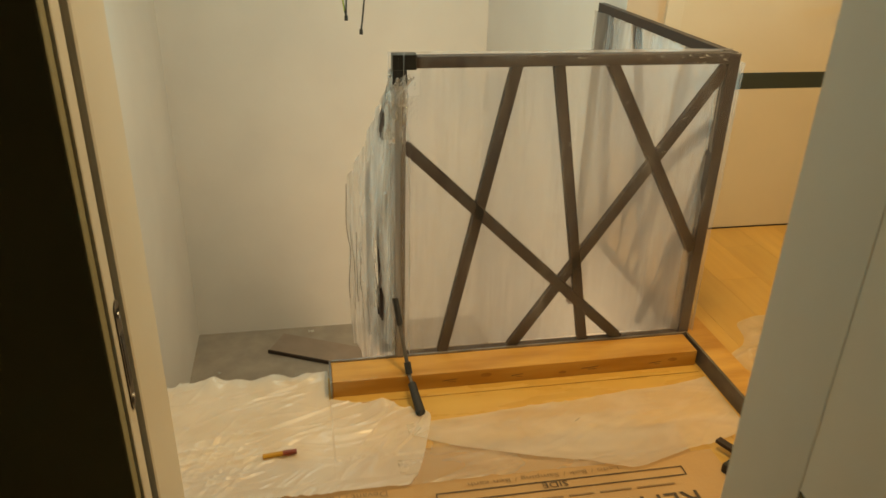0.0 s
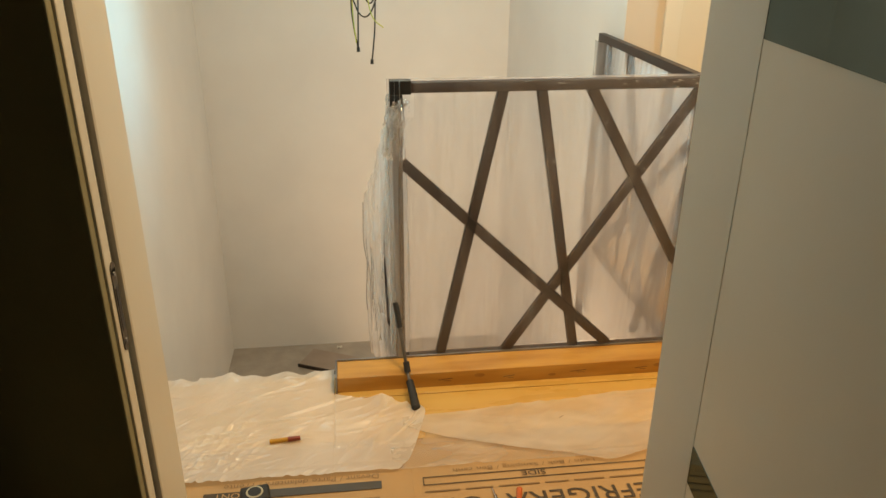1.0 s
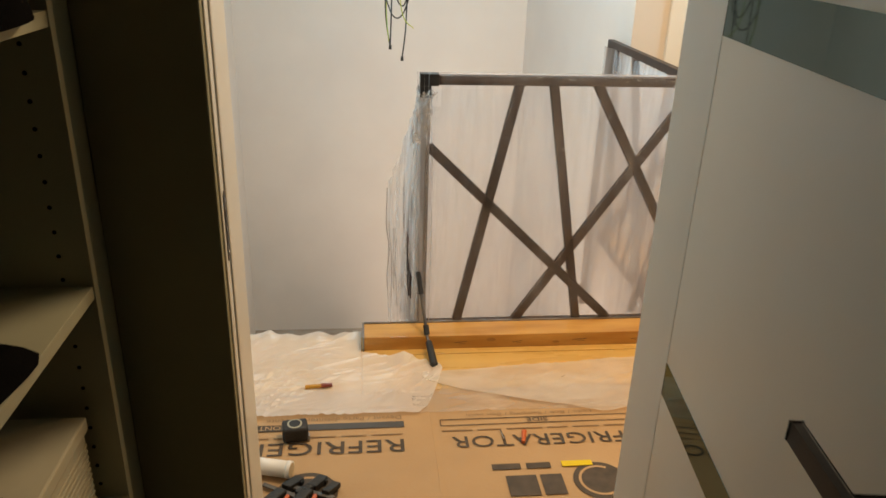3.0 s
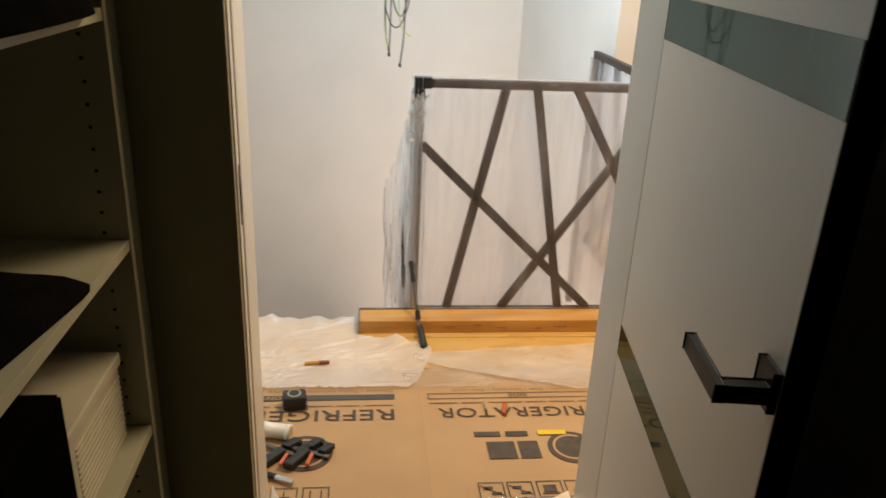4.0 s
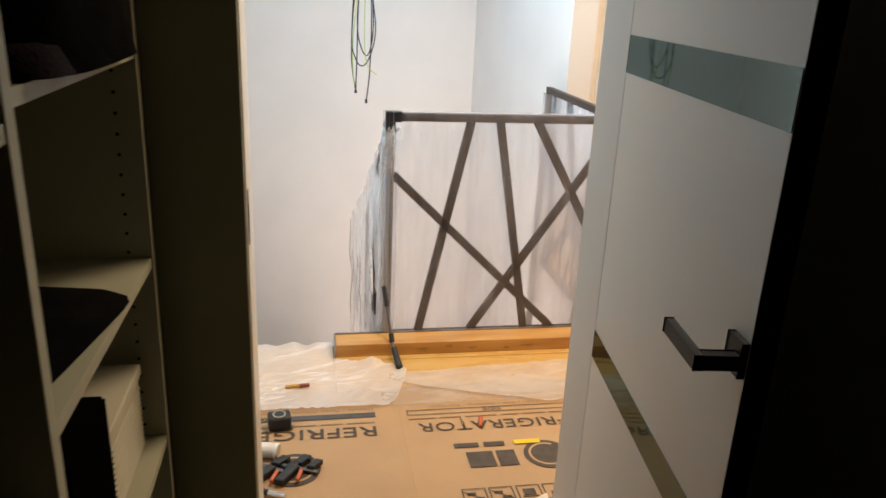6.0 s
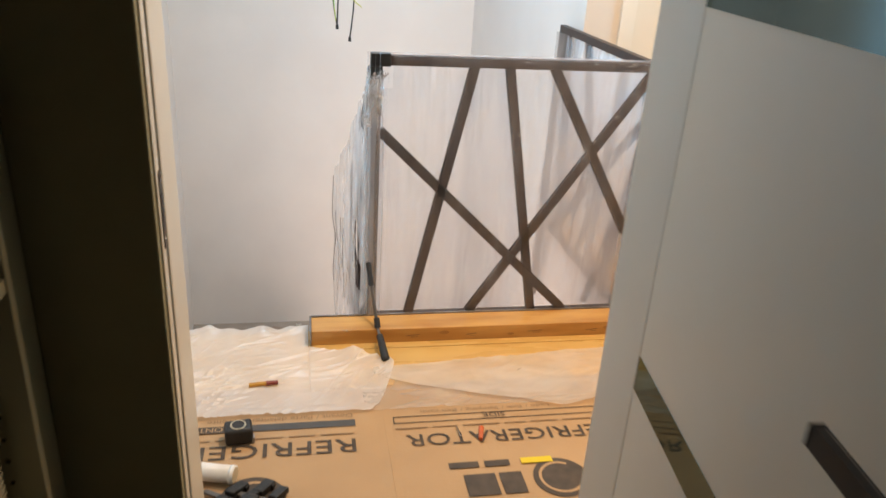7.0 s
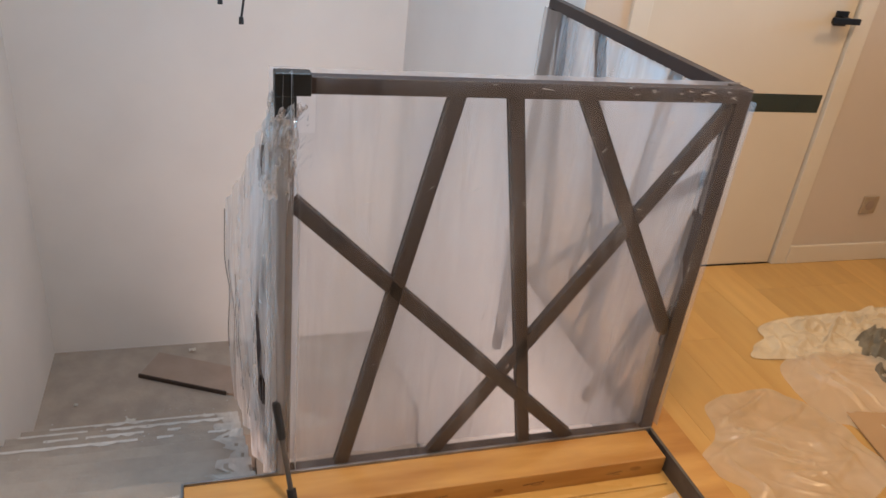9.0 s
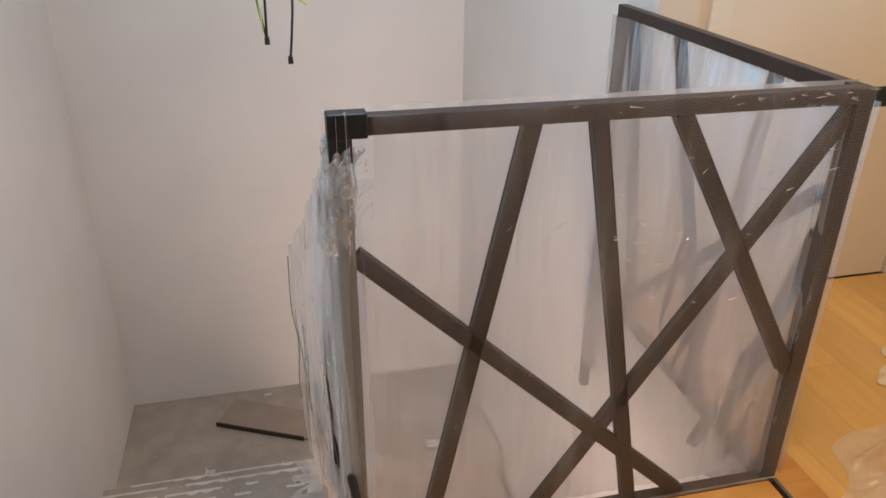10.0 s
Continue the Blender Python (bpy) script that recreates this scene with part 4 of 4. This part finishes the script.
# carpenter's clamp on the kerb
clamp = empty("screw_clamp", (0.335, 1.80, 0.01), "steel screw clamp with a black grip on the kerb", "clamp")
part("spindle", rod((0.306, 1.974, 0.255), (0.331, 1.893, 0.085), 0.0060), M_EDGE, clamp)
part("sleeve", rod((0.302, 1.986, 0.285), (0.314, 1.952, 0.205), 0.0095), M_RUBBER, clamp)
part("collar", rod((0.330, 1.900, 0.098), (0.334, 1.882, 0.066), 0.011), M_RUBBER, clamp)
part("screw", rod((0.334, 1.882, 0.066), (0.339, 1.835, 0.047), 0.0055), M_EDGE, clamp)
part("grip", rod((0.338, 1.846, 0.052), (0.350, 1.742, 0.0175), 0.0125, 0.0150), M_RUBBER, clamp, "black rubber grip")
part("grip_end", rod((0.350, 1.742, 0.0175), (0.3508, 1.735, 0.0155), 0.0145, 0.010), M_RUBBER, clamp)

# lighter
lighter = empty("lighter", (-0.08, 1.621, 0.012), "amber and dark red lighter on the dust sheet", "lighter")
part("tank", rod((-0.115, 1.618, 0.0165), (-0.060, 1.624, 0.0165), 0.0075), M_AMBER, lighter)
part("cap", rod((-0.060, 1.624, 0.0165), (-0.022, 1.628, 0.0165), 0.0085, 0.007), M_RED, lighter)

# tape measure
tm = empty("tape_measure", (-0.128, 1.345, 0.01), "black tape measure with a round grey badge", "tape measure")
TM = pose(-0.128, 1.345, 0.0095, 0, 0, 8)
part("case", box(-0.040, 0.040, -0.030, 0.030, 0.0, 0.052, 0.010, TM), M_RUBBER, tm, "", True)
part("badge", rod(TM @ Vector((0, 0.0, 0.0515)), TM @ Vector((0, 0.0, 0.0535)), 0.023, seg=24), M_WHITE_BOX, tm, "round pale badge")
part("badge_mark", rod(TM @ Vector((0, 0.0, 0.053)), TM @ Vector((0, 0.0, 0.0545)), 0.018, seg=24), M_RUBBER, tm)
part("hook", box(0.036, 0.044, -0.028, -0.008, 0.002, 0.02, 0.001, TM), M_ZINC, tm)

# sealant tube, clamps and marker beside the carton's print
can = empty("sealant_cartridge", (-0.21, 1.18, 0.01), "white plastic sealant cartridge lying on the carton", "cartridge")
part("body", rod((-0.305, 1.205, 0.034), (-0.130, 1.160, 0.034), 0.025, seg=20), M_WHITE_PLASTIC, can, "", True)
part("rim", rod((-0.137, 1.162, 0.034), (-0.125, 1.1588, 0.034), 0.0262, seg=20), M_WHITE_PLASTIC, can, "", True)
part("plunger", rod((-0.1255, 1.1589, 0.034), (-0.1242, 1.1585, 0.034), 0.0215, seg=20), M_CLOTH, can, "cream plunger disc")


def quick_clamp(cx, cy, angle, z=0.01):
    c = empty("quick_clamp", (cx, cy, z), "black plastic quick clamp with an orange trigger", "clamp", "quick clamps")
    m = pose(cx, cy, z, 0, 0, angle)
    for x0, x1, y0, y1 in ((-0.014, 0.016, 0.028, 0.082), (0.036, 0.062, 0.020, 0.070)):
        bm = box(x0, x1, y0, y1, 0.0, 0.024, 0.004)
        for v in bm.verts:
            if v.co.y > y1 - 0.012:
                v.co.x += 0.012
                v.co.z = 0.004 + 0.75 * v.co.z
            v.co = m @ v.co
        part("jaw", bm, M_RUBBER, c)
    part("jaw_pad", box(0.014, 0.030, 0.064, 0.080, 0.003, 0.018, 0.003, m), M_RUBBER, c)
    part("slide_bar", box(-0.070, 0.076, 0.010, 0.024, 0.005, 0.012, 0.001, m), M_EDGE, c, "dull steel slide bar")
    bm = box(-0.017, 0.017, -0.078, 0.014, 0.0, 0.026, 0.006)
    for v in bm.verts:
        k = (0.014 - v.co.y) / 0.092
        v.co.x = v.co.x * (1 - 0.25 * math.sin(math.pi * k)) - 0.016 * k * k
        v.co = m @ v.co
    part("grip", bm, M_RUBBER, c, "", True)
    bm = box(0.020, 0.032, -0.050, 0.004, 0.007, 0.020, 0.003)
    for v in bm.verts:
        v.co.x += 0.010 * (0.004 - v.co.y) / 0.054
        v.co = m @ v.co
    part("trigger", bm, M_ORANGE, c, "orange trigger")
    return c


quick_clamp(-0.150, 1.070, -30)
quick_clamp(-0.075, 1.065, -24)
marker = empty("marker_pen", (-0.155, 0.985, 0.01), "black marker pen with a metal barrel", "pen")
part("cap", rod((-0.195, 0.982, 0.019), (-0.150, 0.960, 0.019), 0.0095), M_RUBBER, marker)
part("barrel", rod((-0.150, 0.960, 0.019), (-0.098, 0.935, 0.019), 0.0085, 0.0075), M_CHROME, marker)
ruler = empty("yellow_label", (0.72, 1.160, 0.009), "small yellow paper label on the carton", "label")
part("paper", box(0.690, 0.785, 1.152, 1.176, TZ + 0.0005, TZ + 0.002, 0, None), M_YELLOW, ruler)
orange = empty("wall_plug", (0.600, 1.300, 0.01), "small orange plastic wall plug", "wall plug")
part("body", rod((0.592, 1.270, 0.014), (0.606, 1.325, 0.014), 0.006, 0.009, 10), M_ORANGE, orange)
part("screw", rod((0.535, 1.290, 0.012), (0.530, 1.340, 0.012), 0.0035, 0.002, 8), M_CHROME, orange, "bright steel screw")

tagged(part("threshold_sheet", grid(60, 20, lambda u, v: (-0.155 + 0.87 * u, 0.60 + (0.145 + 0.17 * max(0, 1 - u / 0.12) ** 1.5 + 0.11 * max(0, (u - 0.72) / 0.28) ** 1.3) * v, 0.004 + 0.012 * (1 if 0.60 + 0.3 * v > 0.80 else 0) + 0.012 * sheet_height(u * 0.9, v * 0.3, 21.0) + 0.010 * math.exp(-((1 - v) / 0.08) ** 2))), M_SHEET, None, "", True), "curled white plastic sheet on the threshold", "plastic sheet")

# black clamp at the carton's far corner
bc = empty("bar_clamp", (1.235, 1.36, 0.0), "black bar clamp lying on the floor", "clamp")
BC = pose(1.235, 1.37, 0.001, 0, 0, 25)
part("head", box(-0.030, 0.040, -0.060, 0.050, 0.0, 0.055, 0.010, BC), M_RUBBER, bc)
part("jaw", box(-0.085, -0.028, 0.015, 0.045, 0.006, 0.036, 0.005, BC), M_RUBBER, bc)
part("slide_bar", box(-0.010, 0.012, -0.22, 0.12, 0.020, 0.032, 0.001, BC), M_STEEL, bc)
part("trigger", box(-0.075, -0.028, -0.040, -0.018, 0.010, 0.030, 0.004, BC), M_RUBBER, bc)

# ---- hall clutter beyond the railing ----
def crumple(cx, cy, rx, ry, height, seed, spread=0.45, turn=0.0, lumps=0.0):
    m = pose(cx, cy, 0, 0, 0, turn)

    def place(u, v):
        a = u * 2 * math.pi
        e = Vector((math.cos(a), math.sin(a), 0))
        r = v * (1 + spread * noise.noise(e * 1.3 + Vector((0, 0, seed))) + 0.25 * spread * noise.noise(e * 3.0 + Vector((0, 0, seed + 5))))
        p = m @ Vector((rx * r * e.x, ry * r * e.y, 0))
        h = 0.5 * crease(p.x, p.y, 30, 10, seed) + 0.4 * crease(p.x, p.y, 100, 14, seed + 2) + 0.3 * crease(p.x, p.y, -25, 24, seed + 4) + 0.5 * max(0, noise.noise(p * 7 + Vector((0, 0, seed))))
        if lumps:
            h += lumps * (0.6 * (1 - abs(noise.noise(p * 11 + Vector((0, 0, seed)))) * 3) + 0.35 * (1 - abs(noise.noise(p * 23 + Vector((0, 0, seed + 3)))) * 3))
        return (p.x, p.y, 0.003 + max(0.0, height * h) * (1 - v ** 6))
    return grid(160, 50, place)


tagged(part("plastic_bag", crumple(1.75, 1.91, 0.29, 0.24, 0.08, 3.0, 0.35, 35), M_BAG, None, "", True), "crumpled clear plastic bag on the oak floor", "plastic bag")
tagged(part("packing_sheet", crumple(2.24, 2.13, 0.32, 0.23, 0.06, 8.0, 0.4, 35), M_PACK, None, "", True), "thin translucent packing sheet on the oak floor", "packing sheet")
tagged(part("work_cloth", crumple(2.46, 2.43, 0.50, 0.12, 0.07, 21.0, 0.3, 8, 0.45), M_CLOTH, None, "", True), "bunched cream work cloth on the oak floor", "cloth")
tagged(part("work_rag", crumple(2.55, 2.25, 0.20, 0.12, 0.09, 15.0, 0.5, 20, 1.0), M_RAG, None, "", True), "bunched grey-green work rag", "rag")
piece = empty("cardboard_piece", (2.25, 1.80, 0), "small brown cardboard piece on the floor", "cardboard")
part("sheet", box(-0.22, 0.25, -0.13, 0.13, 0.0, 0.006, 0.001, pose(2.26, 1.84, 0.004, 0, 0, -12)), M_CARTON, piece)
part("edge", box(-0.22, 0.0, -0.15, -0.135, 0.0, 0.008, 0.001, pose(2.26, 1.84, 0.003, 0, 0, -12)), M_DARKWOOD, piece)

# ---- on the stair landing ----
hard = empty("hardboard_panel", (0.4, 4.35, LAND), "brown hardboard panel lying on the stair landing", "board")
bm = bmesh.new()
HP = pose(0.0, 4.40, LAND + 0.004, 0, 0, -26)
add_box(bm, -0.315, 0.95, 0.0, 0.24, 0.0, 0.016, 0.002, HP)
part("panel", bm, M_BOARD, hard)
part("edge", box(-0.315, 0.24, -0.010, -0.0005, 0.0, 0.026, 0.001, HP), M_DARKWOOD, hard, "dark front edge")
for i, (x, y, s) in enumerate(((-0.30, 4.12, 0.05), (-0.02, 4.02, 0.07), (0.10, 4.05, 0.05), (-0.6, 4.3, 0.02), (0.95, 4.08, 0.10), (0.02, 4.75, 0.04))):
    bm = grid(8, 8, lambda u, v: (x + s * (u - 0.5) * (1 + 0.5 * noise.noise(Vector((u * 3, v * 3, i)))), y + s * 0.6 * (v - 0.5) * (1 + 0.5 * noise.noise(Vector((u * 3, v * 3, i + 9)))), LAND + 0.024 + 0.015 * noise.noise(Vector((u * 4, v * 4, i + 4)))))
    tagged(part("paper_scrap", bm, M_FOAM, None, "", True), "small torn white scrap on the landing", "scrap", "landing scraps")

# plaster crumbs and dust flakes on the stairs
rnd = random.Random(31)
bm = bmesh.new()
for _ in range(150):
    x, y = rnd.uniform(LEFT + 0.05, 0.24), rnd.uniform(3.0, 4.25)
    if x < -0.2 and rnd.random() < 0.55:
        x += 0.4
    step = int((y - STAIR_Y - 0.004) / GOING) + 1
    z, r, a = -min(step, 9) * RISE + 0.002, rnd.uniform(0.002, 0.007), rnd.uniform(0, 6.28)
    ring = [bm.verts.new((x + r * rnd.uniform(0.5, 1.6) * math.cos(a + k * 1.57), y + r * rnd.uniform(0.5, 1.6) * math.sin(a + k * 1.57), z)) for k in range(4)]
    tip = bm.verts.new((x, y, z + r * 0.6))
    for k in range(4):
        bm.faces.new((ring[k], ring[(k + 1) % 4], tip))
tagged(part("plaster_crumbs", bm, M_SMEAR, None), "loose white plaster crumbs on the concrete stairs", "plaster crumbs", kind="stuff")

# ---- closet shelving ----
SFX, SBX = -0.330, -0.875
unit = empty("shelf_unit", (-0.6, 0.15, 0), "beige laminate wardrobe shelving with adjustable shelves", "shelf unit")
part("side_panel", box(SBX, SFX, 0.474, 0.492, 0.0, 2.3, 0.001), M_SHELF, unit)
part("divider", box(SBX, SFX, -0.180, -0.152, 0.0, 2.3, 0.001), M_SHELF, unit)
part("side_panel", box(SBX, SFX, -1.30, -1.275, 0.0, 2.3, 0.001), M_SHELF, unit)
part("back_panel", box(SBX - 0.004, SBX, -1.30, 0.492, 0.0, 2.3), M_SHELF, unit)
part("top_panel", box(SBX, SFX, -1.30, 0.492, 2.3, 2.325, 0.001), M_SHELF, unit)
for z in (0.10, 0.552, 0.968, 1.385, 1.80):
    part("shelf", box(SBX, SFX - 0.002, -0.1515, 0.4735, z - 0.022, z, 0.001), M_SHELF, unit)
for z in (1.352, 0.86, 1.80):
    part("shelf", box(SBX, SFX - 0.002, -1.2745, -0.1805, z - 0.022, z, 0.001), M_SHELF, unit)
for k in range(38):
    z = 0.30 + k * 0.04
    part("peg_hole", rod((SFX - 0.045, 0.4742, z), (SFX - 0.045, 0.4734, z), 0.0035, seg=8), M_BLACK_BOX, unit)
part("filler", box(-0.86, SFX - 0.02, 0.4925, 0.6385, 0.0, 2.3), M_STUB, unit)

bag = empty("garment_bag", (-0.55, 0.10, 0.968), "folded black cloth bag with grey lettering on a shelf", "bag")


def pad(cx, cy, rx, ry, z, h, seed, square=4):
    def place(u, v):
        a, r = u * 2 * math.pi, v
        k = (abs(math.cos(a)) ** square + abs(math.sin(a)) ** square) ** (-1 / square)
        x, y = cx + rx * r * k * math.cos(a), cy + ry * r * k * math.sin(a)
        return (x, y, z + 0.001 + h * (1 - v ** 8) ** 0.5 * (0.85 + 0.35 * noise.noise(Vector((x * 8, y * 8, seed)))))
    return grid(64, 16, place)


bm = pad(0, 0, 0.245, 0.225, 0.968, 0.022, 2.0, 9)
bmesh.ops.transform(bm, matrix=pose(-0.592, 0.098, 0, 0, 0, -9), verts=bm.verts[:])
part("body", bm, M_BLACK_CLOTH, bag, "", True)
bm = pad(0, 0, 0.228, 0.205, 0.982, 0.012, 3.0, 9)
bmesh.ops.transform(bm, matrix=pose(-0.595, 0.094, 0, 0, 0, -8), verts=bm.verts[:])
part("flap", bm, M_BLACK_CLOTH, bag, "folded upper layer of black cloth", True)
for row, count in ((0, 6), (1, 4)):
    for k in range(count):
        y, x = -0.02 + 0.021 * k, -0.45 - 0.032 * row
        part("print_bar", box(x - 0.011, x + 0.011, y, y + 0.013, 0.9955, 1.0085), M_GREY_PRINT, bag, "unreadable grey letter")
clothes = empty("folded_clothes", (-0.55, 0.15, 1.385), "heap of dark folded clothes on the upper shelf", "clothes")
part("garment", pad(-0.555, 0.165, 0.265, 0.295, 1.385, 0.15, 5.0), M_BLACK_CLOTH, clothes, "", True)
part("fold", pad(-0.50, 0.00, 0.20, 0.13, 1.387, 0.06, 7.0), M_PURPLE_CLOTH, clothes, "dark plum folded garment", True)
bx = empty("storage_box", (-0.5, 0.36, 0.552), "ivory ribbed storage box with a lid on the shelf", "box")
part("body", box(-0.78, -0.372, 0.170, 0.440, 0.552, 0.715, 0.004), M_WHITE_BOX, bx)
part("lid", box(-0.785, -0.366, 0.165, 0.445, 0.7175, 0.743, 0.004), M_WHITE_BOX, bx)
for k in range(12):
    part("rib", box(-0.3722, -0.3695, 0.200, 0.436, 0.558 + k * 0.012, 0.563 + k * 0.012, 0.001), M_WHITE_BOX, bx)
folder = empty("black_folder", (-0.5, 0.1, 0.552), "upright black folder box on the shelf", "folder")
part("cover", box(-0.75, -0.362, -0.06, 0.152, 0.553, 0.836, 0.004), M_BLACK_BOX, folder)
part("spine", box(-0.3618, -0.357, -0.055, 0.149, 0.556, 0.833, 0.002), M_BLACK_BOX, folder)
rack = empty("trouser_rack", (-0.55, -0.7, 1.25), "dark pull-out rack with chrome rods in the wardrobe", "rack")
part("frame", box(SBX + 0.03, SFX - 0.05, -1.27, -0.185, 1.285, 1.30, 0.002), M_BLACK_BOX, rack)
for k in range(4):
    part("rod", rod((SFX - 0.055, -1.25, 1.265 - 0.07 * k), (SFX - 0.055, -0.20, 1.265 - 0.07 * k), 0.009 if k == 0 else 0.006), M_EDGE, rack)
part("front", box(SFX - 0.10, SFX - 0.09, -1.27, -0.185, 0.87, 1.284, 0.002), M_BLACK_BOX, rack)

# ---- floor planks, last ----
PLANK_W = 0.186
mesh_cache = {}


def plank_mesh(width, length, mat):
    key = (round(width, 3), round(length, 3), mat.name)
    if key not in mesh_cache:
        b = box(-width / 2 + 0.0003, width / 2 - 0.0003, -length / 2 + 0.0003, length / 2 - 0.0003, -0.0135, 0.0, 0.0005)
        me = bpy.data.meshes.new("floor_plank")
        b.to_mesh(me)
        b.free()
        me.materials.append(mat)
        mesh_cache[key] = me
    return mesh_cache[key]


def lay(x0, x1, y0, y1, seed, mat=M_OAK):
    rnd = random.Random(seed)
    x = x0
    while x < x1 - 0.02:
        w = min(PLANK_W, x1 - x)
        y = y0
        cut = rnd.choice((0.45, 0.75, 1.05))
        while y < y1 - 0.01:
            length = min(cut, y1 - y)
            if y1 - y - length < 0.12:
                length = y1 - y
            ob = new("floor_plank", plank_mesh(w, length, mat))
            ob.location = (x + w / 2, y + length / 2, 0)
            ob.parent = floor
            y += length
            cut = 1.2
        x += w


lay(EDGE_X, 4.4, 0.80, HALL_Y, 1)
lay(LEFT, EDGE_X, 0.80, STAIR_Y - 0.012, 2)
# unseen closet floor in the darkened planks
lay(-0.88, 1.75, -2.4, 0.60, 3, M_DARKENED_PLANK)
lay(-0.88, 1.75, 0.60, 0.80, 4)
